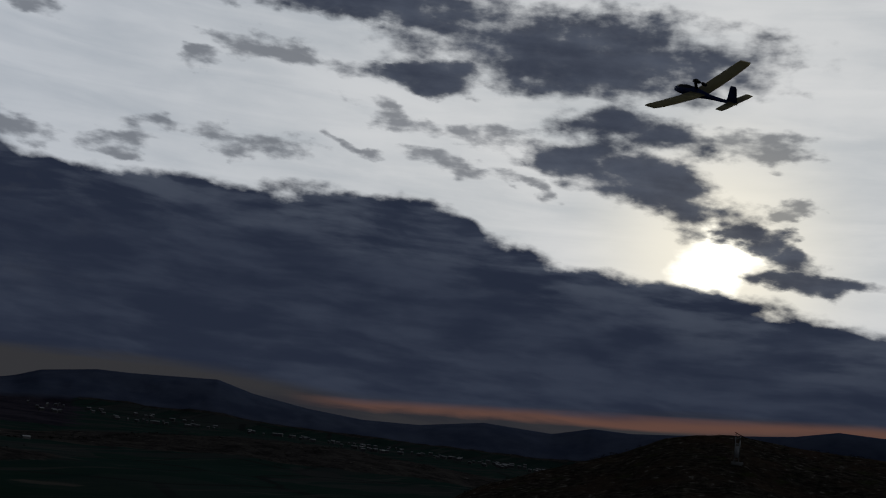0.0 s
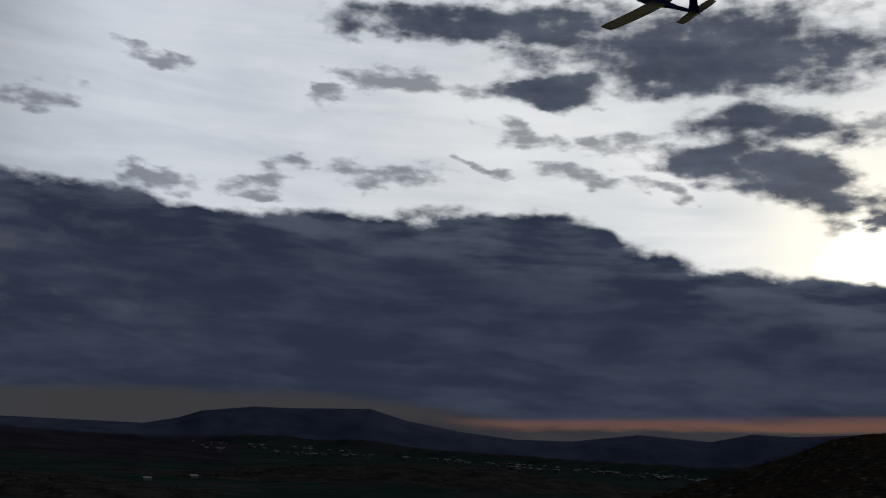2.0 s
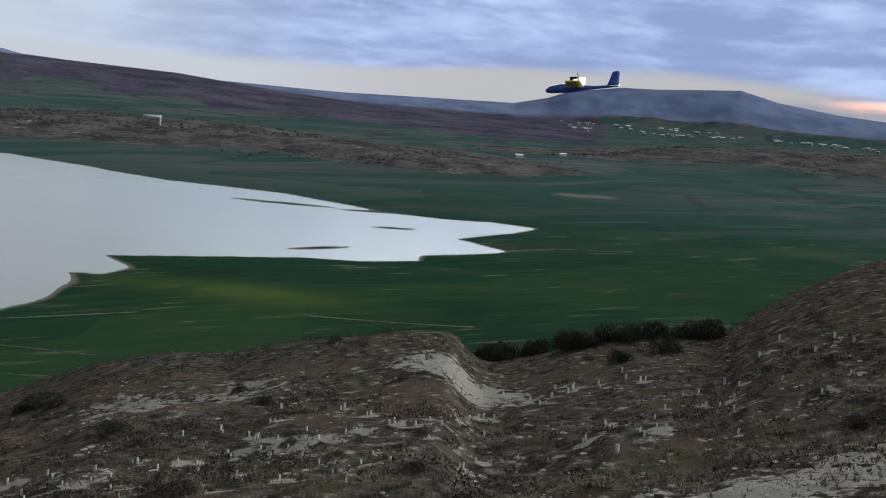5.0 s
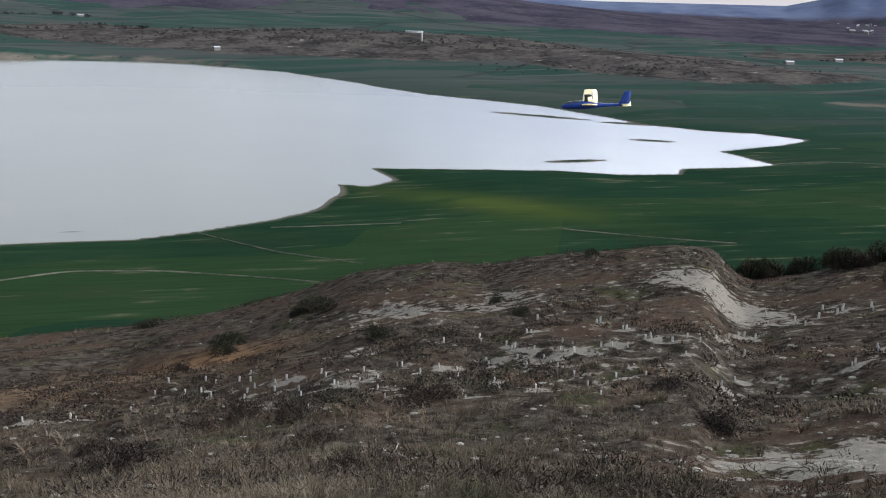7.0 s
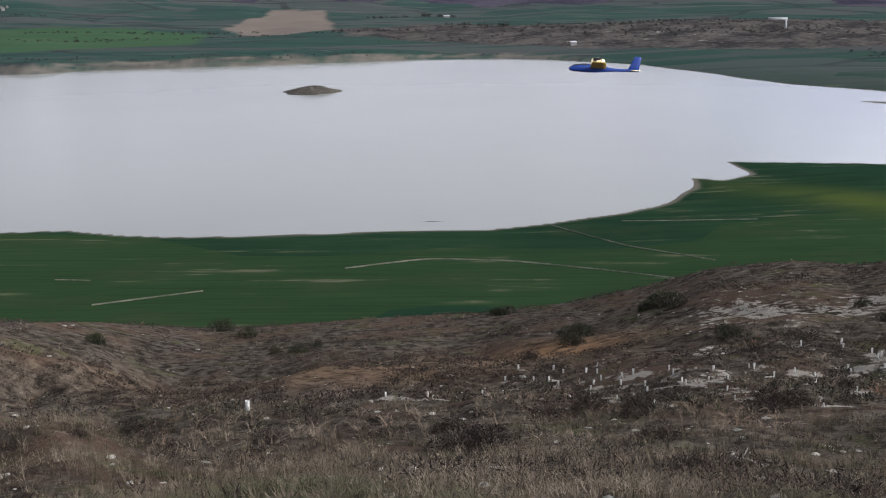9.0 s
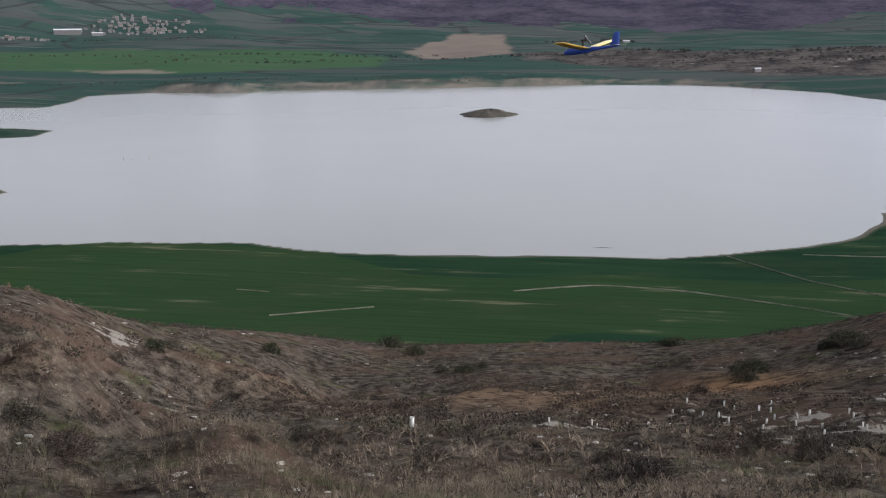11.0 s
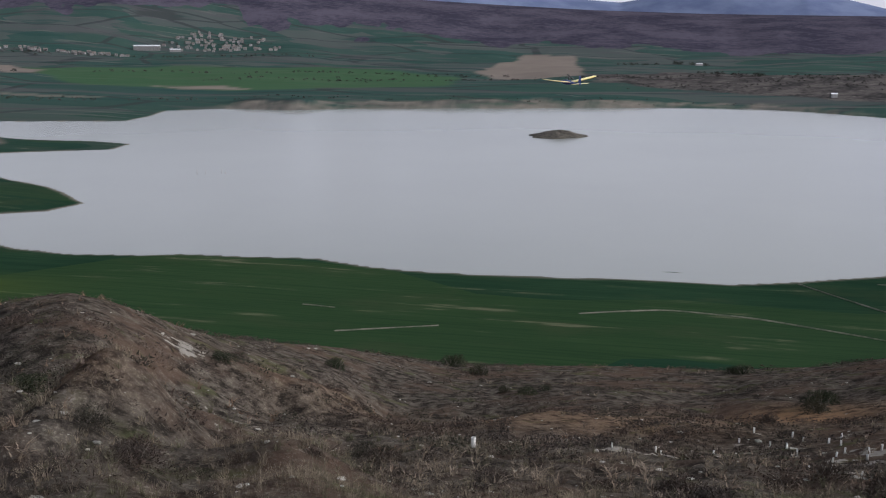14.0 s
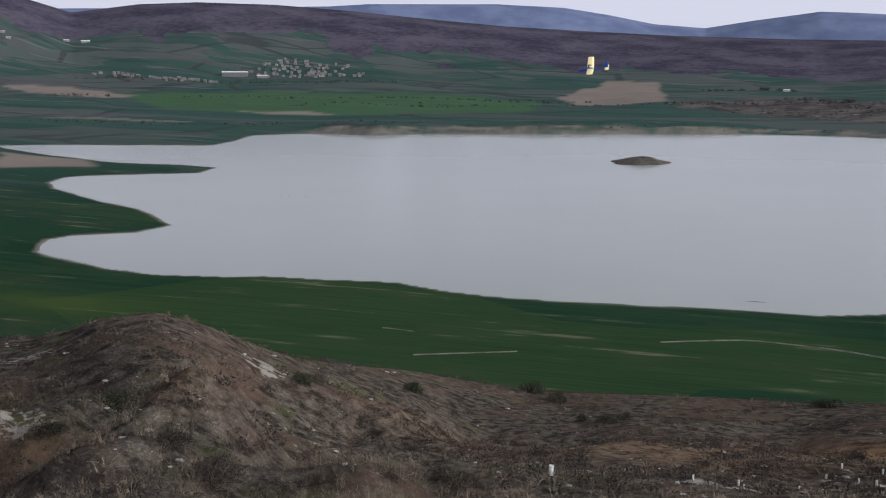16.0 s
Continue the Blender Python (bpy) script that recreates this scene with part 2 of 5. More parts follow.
def ground_material():
    m, g, s = material("ground", 1.0)
    s.inputs["Specular IOR Level"].default_value = 0.0
    at = g.add("ShaderNodeNewGeometry").outputs["Position"]
    cov = g.add("ShaderNodeAttribute", attribute_name="cover")
    sep = g.add("ShaderNodeSeparateColor")
    g.put(sep.inputs[0], cov.outputs["Color"])
    wood, scrub, bare = sep.outputs[0], sep.outputs[1], sep.outputs[2]
    near = cov.outputs["Alpha"]
    tint = g.add("ShaderNodeSeparateColor")
    tints = g.add("ShaderNodeAttribute", attribute_name="tint")
    g.put(tint.inputs[0], tints.outputs["Color"])
    lush = tints.outputs["Alpha"]
    ochre, stubble, young = tint.outputs[0], tint.outputs[1], tint.outputs[2]
    flat = g.scaled(at, (1, 1, 0))
    # crops: strips of different age, drill rows and thin places
    vor = g.add("ShaderNodeTexVoronoi", distance="MANHATTAN")
    g.put(vor.inputs["Vector"], g.scaled(flat, (0.0042, 0.0085, 0), (0, 0, 0.25)))
    vor.inputs["Scale"].default_value = 1.0
    cell = g.add("ShaderNodeSeparateColor")
    g.put(cell.inputs[0], vor.outputs["Color"])
    patches = g.noise(flat, 0.012, 6, 0.6)
    rows = g.noise(g.scaled(flat, (0.02, 0.16, 0), (0, 0, 0.12)), 1.0, 4, 0.6)
    lines = g.noise(g.scaled(flat, (0.03, 0.75, 0), (0, 0, 0.12)), 1.0, 4, 0.65)
    blotch = g.noise(g.scaled(flat, (0.6, 1, 0)), 0.035, 7, 0.65)
    green = g.mix(g.ramp(g.math("ADD", g.math("MULTIPLY", patches, 0.5), g.math("MULTIPLY", rows, 0.5)), 0.36, 0.62), (0.0095, 0.026, 0.0155), (0.0185, 0.041, 0.0215))
    green = g.mix(g.math("MULTIPLY", g.ramp(cell.outputs[0], 0.45, 1.0), 0.65), green, (0.027, 0.050, 0.019))
    green = g.mix(g.math("MULTIPLY", g.ramp(cell.outputs[1], 0.55, 0.9), 0.6), green, (0.009, 0.029, 0.020))
    green = g.mix(g.math("MULTIPLY", g.ramp(lines, 0.40, 0.66), 0.45), green, (0.010, 0.024, 0.014))
    green = g.mix(g.math("MULTIPLY", g.ramp(blotch, 0.50, 0.68), 0.40), green, (0.036, 0.046, 0.024))
    streaks = g.math("MULTIPLY", g.ramp(rows, 0.58, 0.68), g.ramp(blotch, 0.44, 0.60))
    green = g.mix(g.math("MULTIPLY", streaks, 0.55), green, (0.13, 0.125, 0.080))
    # distance haze put into the colour: fields turn paler and bluer far off
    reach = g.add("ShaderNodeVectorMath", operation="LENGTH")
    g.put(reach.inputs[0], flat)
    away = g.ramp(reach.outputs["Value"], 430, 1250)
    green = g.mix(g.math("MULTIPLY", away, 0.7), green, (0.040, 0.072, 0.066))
    fallow = g.math("MULTIPLY", g.ramp(cell.outputs[2], 0.78, 0.82), away)
    green = g.mix(g.math("MULTIPLY", fallow, 0.55), green, (0.078, 0.078, 0.078))
    hedge = g.add("ShaderNodeTexVoronoi", feature="DISTANCE_TO_EDGE")
    g.put(hedge.inputs["Vector"], g.scaled(flat, (0.0036, 0.0075, 0), (0, 0, 0.25)))
    hedge.inputs["Scale"].default_value = 1.0
    line = g.math("MULTIPLY", g.ramp(g.math("ADD", hedge.outputs[0], g.math("MULTIPLY", patches, 0.04)), 0.035, 0.05, 1, 0), away)
    green = g.mix(g.math("MULTIPLY", line, 0.8), green, (0.034, 0.038, 0.039))
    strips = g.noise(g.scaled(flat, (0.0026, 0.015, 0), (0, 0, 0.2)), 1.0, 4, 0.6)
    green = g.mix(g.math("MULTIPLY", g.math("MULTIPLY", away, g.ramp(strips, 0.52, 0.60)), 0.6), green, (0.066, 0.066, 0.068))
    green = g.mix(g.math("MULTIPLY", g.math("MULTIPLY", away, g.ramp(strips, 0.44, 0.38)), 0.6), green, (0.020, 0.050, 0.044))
    balks = g.ramp(g.noise(g.scaled(flat, (0.004, 0.05, 0), (0, 0, -0.15)), 1.0, 3, 0.5), 0.62, 0.66)
    green = g.mix(g.math("MULTIPLY", g.math("MULTIPLY", away, balks), 0.5), green, (0.11, 0.105, 0.10))
    green = g.mix(g.math("MULTIPLY", lush, 0.8), green, g.mix(rows, (0.036, 0.080, 0.040), (0.050, 0.094, 0.044)))
    green = g.mix(g.math("MULTIPLY", young, g.ramp(blotch, 0.2, 0.5)), green, (0.052, 0.072, 0.018))
    green = g.mix(stubble, green, g.mix(patches, (0.12, 0.10, 0.088), (0.19, 0.165, 0.14)))
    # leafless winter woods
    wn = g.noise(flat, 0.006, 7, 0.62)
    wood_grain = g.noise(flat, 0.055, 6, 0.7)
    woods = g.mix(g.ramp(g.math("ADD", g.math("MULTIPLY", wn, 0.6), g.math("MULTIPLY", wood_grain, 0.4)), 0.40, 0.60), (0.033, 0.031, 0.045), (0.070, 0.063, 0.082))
    # mountains (wood plus scrub) painted pale blue, haze put into their colour
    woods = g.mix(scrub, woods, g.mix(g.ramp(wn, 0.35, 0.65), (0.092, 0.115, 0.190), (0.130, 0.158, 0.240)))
    # brown scrub and dry grass farther off
    sn = g.noise(flat, 0.022, 8, 0.68)
    sn2 = g.noise(flat, 0.14, 6, 0.7)
    brown = g.mix(g.ramp(g.math("ADD", g.math("MULTIPLY", sn, 0.6), g.math("MULTIPLY", sn2, 0.4)), 0.40, 0.60), (0.030, 0.029, 0.029), (0.096, 0.087, 0.080))
    brown = g.mix(g.ramp(g.noise(g.scaled(flat, (0.7, 1.4, 0)), 0.05, 6, 0.7), 0.62, 0.68), brown, (0.26, 0.24, 0.215))
    # bare silt and dried mud
    mud = g.mix(g.noise(flat, 0.09, 6, 0.6), (0.085, 0.076, 0.064), (0.21, 0.185, 0.155))
    # close hillside: dry turf, dark heath, pale chalky soil
    n1 = g.noise(at, 0.10, 7, 0.65)
    n2 = g.noise(at, 0.75, 8, 0.68)
    n3 = g.noise(at, 6.0, 6, 0.7)
    turf = g.mix(g.ramp(n2, 0.38, 0.60), (0.020, 0.017, 0.015), (0.082, 0.071, 0.058))
    turf = g.mix(g.math("MULTIPLY", g.ramp(n1, 0.46, 0.64), 0.8), turf, (0.078, 0.053, 0.039))
    turf = g.mix(g.math("MULTIPLY", g.ramp(n3, 0.52, 0.68), 0.5), turf, (0.128, 0.112, 0.090))
    turf = g.mix(g.math("MULTIPLY", g.ramp(g.noise(at, 0.22, 5, 0.6), 0.56, 0.68), 0.7), turf, (0.058, 0.064, 0.028))
    turf = g.mix(g.math("MULTIPLY", g.ramp(g.noise(g.scaled(at, (1, 1, 2.5)), 0.45, 7, 0.7), 0.57, 0.66), 0.85), turf, (0.016, 0.014, 0.012))
    chalk = g.mix(g.noise(at, 1.5, 7, 0.65), (0.14, 0.13, 0.112), (0.30, 0.282, 0.25))
    crumbs = g.ramp(g.math("ADD", g.math("MULTIPLY", n2, 0.6), g.math("MULTIPLY", n3, 0.4)), 0.56, 0.64)
    near_col = g.mix(g.ramp(g.math("ADD", bare, g.math("MULTIPLY", g.math("SUBTRACT", n2, 0.5), 2.4)), 0.50, 0.68), turf, chalk)
    near_col = g.mix(g.math("MULTIPLY", crumbs, 0.30), near_col, chalk)
    near_col = g.mix(g.math("MULTIPLY", ochre, g.ramp(n2, 0.3, 0.6)), near_col, (0.22, 0.135, 0.075))
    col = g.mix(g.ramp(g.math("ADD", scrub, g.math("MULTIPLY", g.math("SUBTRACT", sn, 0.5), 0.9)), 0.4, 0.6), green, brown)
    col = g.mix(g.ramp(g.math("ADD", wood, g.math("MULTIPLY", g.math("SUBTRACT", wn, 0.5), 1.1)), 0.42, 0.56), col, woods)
    col = g.mix(bare, col, mud)
    col = g.mix(near, col, near_col)
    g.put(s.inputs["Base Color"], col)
    bn = g.add("ShaderNodeBump")
    bn.inputs["Strength"].default_value = 0.9
    bn.inputs["Distance"].default_value = 0.35
    h = g.math("ADD", g.math("MULTIPLY", n2, 1.0), g.math("MULTIPLY", n3, 0.25))
    g.put(bn.inputs["Height"], g.math("MULTIPLY", h, near))
    g.put(s.inputs["Normal"], bn.outputs[0])
    return m


def water_material():
    m, g, s = material("lake_water", 0.19)
    at = g.add("ShaderNodeNewGeometry").outputs["Position"]
    g.put(s.inputs["Base Color"], g.mix(g.noise(g.scaled(at, (1, 1, 0)), 0.006, 4, 0.6), (0.205, 0.22, 0.208), (0.24, 0.254, 0.238)))
    s.inputs["IOR"].default_value = 1.22
    return m


GROUND, WATER = ground_material(), water_material()

# ---- the land ----
# planting holes on the slope, placed to fit the camera's view
PLANTED_A = [(17.2, 44.5), (24.3, 59.1), (26.6, 60.9), (26, 64.9), (24, 67), (18.2, 59.1), (15.5, 54), (13.7, 60.4), (12.9, 53.6), (11, 61.3),
             (11.4, 56), (9.2, 60.8), (9.8, 68.3), (11.3, 73.2), (8.4, 76.1), (8.9, 73.9), (5.8, 77.3), (35.1, 75.4), (30.5, 67.2), (26.9, 54.4),
             (25.6, 49.7), (28.6, 52.8), (25, 46.9), (25.5, 55.9), (27.7, 59.7), (28.9, 58.3), (29.6, 57.7), (32.2, 57.6), (32.9, 56.7), (36.7, 67.7),
             (37.2, 64.6), (35.6, 58.5), (29.8, 51.1)]
PLANTED_B = [(28.1, 46.3), (22.8, 41.4), (42.3, 57.4), (35.3, 49.7), (37.3, 51.2), (39.8, 50.2), (40.7, 48.4), (36, 56.5), (37.8, 57.6), (37.6, 55.8),
             (45, 65), (47.8, 67), (51.6, 70.3), (51.9, 69.2), (60.3, 75.1), (66.6, 76.4), (67.8, 74.2), (73, 76.6), (69.3, 70.1), (44, 48.8),
             (47.1, 50.5), (46.5, 46.6), (50.1, 49), (48, 45.9), (70, 60.7), (60, 52.2), (61.9, 52.6), (65.7, 78.1), (57.6, 70.3), (64.7, 74.9),
             (20.4, 54.2), (18.8, 56.3), (14.4, 53.8), (27, 47.5)]
PLANTED_C = [(20.8, 48.9), (-3.2, 53.7), (-0.9, 54), (2.5, 64.8), (4.6, 74.6), (6.6, 72.9), (7.1, 67.1), (7.4, 63.9), (6.3, 49.5), (7.1, 47.9),
             (9.9, 62.4), (8.2, 46.7), (10.6, 59.2), (11.7, 61.3), (9.1, 47.3), (9.6, 44.9), (15.2, 55.9), (14.3, 49.8), (13.8, 46.7), (20.3, 57.3),
             (21.5, 51.3), (27.6, 64.1), (26.2, 58.9), (21.3, 45.4), (27.5, 57.7), (84.5, 67.1), (80.2, 57.8), (77.1, 63.2), (76.3, 56.7), (64.4, 44.7),
             (65.4, 51.2), (66.8, 56.4), (57.9, 42.1)]
PLANTED_D = [(79.2, 55.1), (79.6, 50.4), (70.2, 43.6), (67.3, 40.5), (64.3, 40), (59.1, 36.3), (60.6, 34.6), (58.6, 32.5), (55.8, 42.1), (54.5, 46.2),
             (49, 41), (66.7, 60.5), (60.5, 54), (64.2, 59.9), (57.1, 54.9), (47.8, 46.5), (70.4, 73.3), (61.5, 73.5), (62.3, 81.9), (29.9, 60.1),
             (31.6, 57.9), (29.1, 71.5), (26.1, 70.6), (34.6, 52.7), (78.2, 59.7), (75, 54), (75.6, 63.6), (56.3, 36.7), (82, 42.6), (60.9, 31.1),
             (83.2, 75), (90.3, 82), (56.8, 52.3), (52.4, 46.4)]
TALL_SHELTERS = [(41.8, 43.6), (55.5, 31.9), (56.8, 29.5), (57.7, 31.2), (-10.7, 53.3)]
PLANTED_D = [(84.5, 67.1), (80.2, 57.8), (77.1, 63.2), (76.3, 56.7), (64.4, 44.7), (66.8, 56.4), (57.9, 42.1), (79.2, 55.1), (79.6, 50.4), (70.2, 43.6), (67.3, 40.5), (64.3, 40.0), (59.1, 36.3), (60.6, 34.6), (58.6, 32.5), (55.8, 42.1), (54.5, 46.2), (49.0, 41.0), (66.7, 60.5), (60.5, 54.0), (64.2, 59.9), (57.1, 54.9), (45.6, 45.3), (47.8, 46.5), (46.7, 50.0), (70.4, 73.3), (69.8, 70.0), (66.1, 72.1), (66.0, 75.8), (61.5, 73.5), (62.3, 81.9), (50.8, 70.0), (44.5, 64.1), (35.2, 58.5), (37.1, 64.9), (36.3, 67.5), (29.9, 60.1), (31.6, 57.9), (27.0, 61.3), (30.7, 66.9), (34.6, 52.7), (43.6, 48.6), (-3.2, 53.7), (-0.9, 54.0), (-0.6, 53.5), (2.5, 64.8), (4.6, 74.6), (6.6, 72.9), (7.1, 67.1), (7.4, 63.9), (6.3, 49.5), (8.8, 59.3), (7.1, 47.9), (9.9, 62.4), (10.3, 66.6), (8.2, 46.7), (10.6, 59.2), (11.7, 61.3), (9.1, 47.3), (11.0, 53.4), (13.2, 57.0), (13.0, 53.1), (9.6, 44.9), (15.2, 55.9), (14.3, 49.8), (13.8, 46.7), (18.4, 58.8), (20.3, 57.3), (21.3, 56.8), (17.4, 45.4), (26.6, 66.7), (24.4, 59.8), (21.5, 51.3), (27.6, 64.1), (26.2, 58.9), (21.3, 45.4), (27.5, 57.7)]
SAPLINGS = PLANTED_A + PLANTED_B + PLANTED_C + PLANTED_D
# reservoir outline, placed to fit the camera's view, in order from the north-west inlet
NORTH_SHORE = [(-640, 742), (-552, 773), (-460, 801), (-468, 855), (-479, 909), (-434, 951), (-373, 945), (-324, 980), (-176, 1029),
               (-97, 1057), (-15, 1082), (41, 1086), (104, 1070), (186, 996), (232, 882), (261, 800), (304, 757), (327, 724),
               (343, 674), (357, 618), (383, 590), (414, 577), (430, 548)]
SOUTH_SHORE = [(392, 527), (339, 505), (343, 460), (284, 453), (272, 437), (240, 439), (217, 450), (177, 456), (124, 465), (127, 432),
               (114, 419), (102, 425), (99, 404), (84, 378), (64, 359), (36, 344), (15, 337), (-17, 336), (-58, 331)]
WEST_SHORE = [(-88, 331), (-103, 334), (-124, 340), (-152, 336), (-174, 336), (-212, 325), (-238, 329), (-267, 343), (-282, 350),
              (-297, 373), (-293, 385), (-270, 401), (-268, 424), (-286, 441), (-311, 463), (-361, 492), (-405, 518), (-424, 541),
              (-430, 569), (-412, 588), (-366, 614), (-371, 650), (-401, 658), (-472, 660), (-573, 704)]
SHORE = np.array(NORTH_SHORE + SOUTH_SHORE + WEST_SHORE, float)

# skylines as bearing, rise in degrees
# low silt bars in the east arm: centre, half sizes, turn
ISLETS = [(-3.5, 349, 5, 1.6, 0), (302, 667, 46, 10, -38), (322, 548, 18, 8, -20), (238, 478, 24, 6, 8), (345, 628, 24, 8, -30)]
RIM = [(-60, -12), (-50, -13.6), (-41.6, -14.4), (-39.8, -14.5), (-37.9, -14.2), (-36.3, -13.7), (-33.2, -13.6), (-31.4, -14.1), (-29.3, -15.0), (-27.8, -15.7),
       (-25.7, -16.4), (-22.6, -16.9), (-18.9, -17.3), (-14, -18.1), (-10.8, -18.3), (-4.6, -18.1), (3, -17.8), (7.7, -17.1),
       (11.4, -16.2), (15.1, -15.0), (19, -14.4), (22.1, -14.4), (24.5, -13.8), (29, -13.1), (32, -12.55), (34.1, -12.5), (35.3, -13.6),
       (36.2, -13.95), (38, -13.5), (41, -12.6), (44.4, -11.8), (48.6, -11.1), (51, -9.05), (53.8, -7.2)]
RIM_EAST = [(56.6, -5.9), (59.1, -4.7), (61.3, -2.8), (62.6, -2.0), (66.3, -0.6), (68, 0.0), (70, 0.7), (72, 1.7), (73.7, 2.1),
            (75.5, 2.3), (78.5, 2.0), (83.5, 1.85), (100, 1.0), (140, 0.0), (180, -3), (300, -12)]
REACH = [(-60, 110), (-41, 95), (-33, 85), (-27, 100), (-20, 130), (-12, 150), (0, 150), (10, 145), (20, 135), (33, 125), (38, 130), (46, 130), (52, 140),
         (60, 165), (70, 190), (76, 200), (90, 200), (180, 120), (300, 110)]
WOODS = [(-70, 2.0), (-48, 3.2), (-40.7, 2.9), (-38.9, 2.55), (-36.6, 1.85), (-33.3, 2.3), (-30.4, 2.43), (-26.5, 2.35), (-23, 2.1), (-18.6, 1.68), (-14.2, 1.28), (-9.8, 1.03),
         (-5.3, 0.8), (0.6, 0.62), (9.7, 0.5), (15.5, 0.3), (18.5, 0.2), (24, -0.32), (28.5, -0.58), (33, -0.85), (38, -1.05), (42, -1.3), (50, -1.5), (200, -1.5), (290, 2.0)]
MOUNTS = [(-60, 1.5), (-40, 2.0), (-23.6, 2.3), (-21.5, 2.43), (-14.8, 2.44), (-11.2, 2.25), (-8.9, 1.88), (-6.5, 1.4), (-3.9, 1.19), (-1.5, 1.56), (1.7, 1.98), (3.5, 1.9),
          (5.5, 1.77), (9, 0.9), (11, 0.5), (20, 0.0), (27, -0.1), (30.5, -0.02), (34, 0.05), (36.4, 0.1), (38.1, 0.5), (39.3, 0.95), (42, 1.36), (43.7, 1.4), (48.1, 1.68), (50, 1.2),
          (53, 0.8), (56, 0.6), (59, 0.72)]
MOUNTS_EAST = [(62.4, 1.28), (66.1, 1.16), (68.2, 1.69), (70.2, 1.68), (72.6, 1.9), (78.4, 2.55), (80.5, 3.0), (83.4, 2.93), (100, 2.0), (200, 1.5), (300, 1.5)]


# pale stubble, the long lush strip, lower edge of the woods as bearing and metres
STUBBLE = [[(-340, 1672), (-345, 2223), (-237, 2189), (-152, 1541), (-206, 1403)], [(-1375, 1630), (-1245, 1669), (-987, 1496), (-1009, 1421), (-1200, 1500)],
           [(-590, 690), (-500, 583), (-445, 613), (-490, 665)], [(-640, 1190), (-560, 1215), (-520, 1190), (-600, 1172)]]
LUSH = [(-1089, 1566), (-597, 1710), (-339, 1563), (-288, 1264), (-502, 1171), (-738, 1179)]
WOOD_EDGE = [(-60, 2900), (-45, 2900), (-36, 2830), (-29, 2700), (-23, 2560), (-14, 2470), (-5, 2390), (3, 2260), (8, 2420), (13, 2620), (17, 2480), (23, 2260), (32, 2150), (40, 2050), (60, 2050), (300, 2600)]


def skyline(az, rows):
    a, v = np.array(rows, float).T
    return np.interp(az, a, v)


def eased(rows, ease):
    """The same line with its corners rounded over some degrees."""
    grid = np.arange(-60, 300.1, 0.25)
    n = int(ease / 0.25)
    k = np.hanning(2 * n + 3)[1:-1]
    return np.stack([grid, np.convolve(np.pad(skyline(grid, rows), n, mode="edge"), k / k.sum(), "valid")], -1)


RIM_LINE, REACH_LINE = eased(RIM + RIM_EAST, 0.5), eased(REACH, 5.0)


_lattice = np.random.RandomState(5).rand(256, 256)


def value_noise(x, y):
    xi, yi = np.floor(x).astype(int), np.floor(y).astype(int)
    fx, fy = x - xi, y - yi
    fx, fy = fx * fx * (3 - 2 * fx), fy * fy * (3 - 2 * fy)
    a, b = _lattice[xi & 255, yi & 255], _lattice[(xi + 1) & 255, yi & 255]
    c, d = _lattice[xi & 255, (yi + 1) & 255], _lattice[(xi + 1) & 255, (yi + 1) & 255]
    return (a * (1 - fx) + b * fx) * (1 - fy) + (c * (1 - fx) + d * fx) * fy


def fbm(x, y, octaves=4):
    total, amp = 0.0, 0.5
    for i in range(octaves):
        total = total + amp * (value_noise(x + 17.3 * i, y - 9.1 * i) - 0.5)
        x, y, amp = x * 2.03, y * 2.03, amp * 0.52
    return total


def outline_distance(x, y, outline):
    """Metres outside a closed outline, less than nothing inside it."""
    best, inside = np.full(x.shape, 1e9), np.zeros(x.shape, bool)
    a = np.array(outline, float)
    for (x0, y0), (x1, y1) in zip(a, np.roll(a, -1, 0)):
        dx, dy = x1 - x0, y1 - y0
        k = np.clip(((x - x0) * dx + (y - y0) * dy) / (dx * dx + dy * dy), 0, 1)
        best = np.minimum(best, (x - x0 - k * dx) ** 2 + (y - y0 - k * dy) ** 2)
        if dy:
            inside ^= ((y0 > y) != (y1 > y)) & (x < dx * (y - y0) / dy + x0)
    d = np.sqrt(best)
    return np.where(inside, -d, d)


def smooth(v, lo, hi):
    k = np.clip((v - lo) / (hi - lo), 0, 1)
    return k * k * (3 - 2 * k)


def bump_at(x, y, cx, cy, wx, wy, turn=0.0):
    c, s = math.cos(radians(turn)), math.sin(radians(turn))
    u, v = (x - cx) * c + (y - cy) * s, (y - cy) * c - (x - cx) * s
    return np.exp(-(u / wx) ** 2 - (v / wy) ** 2)


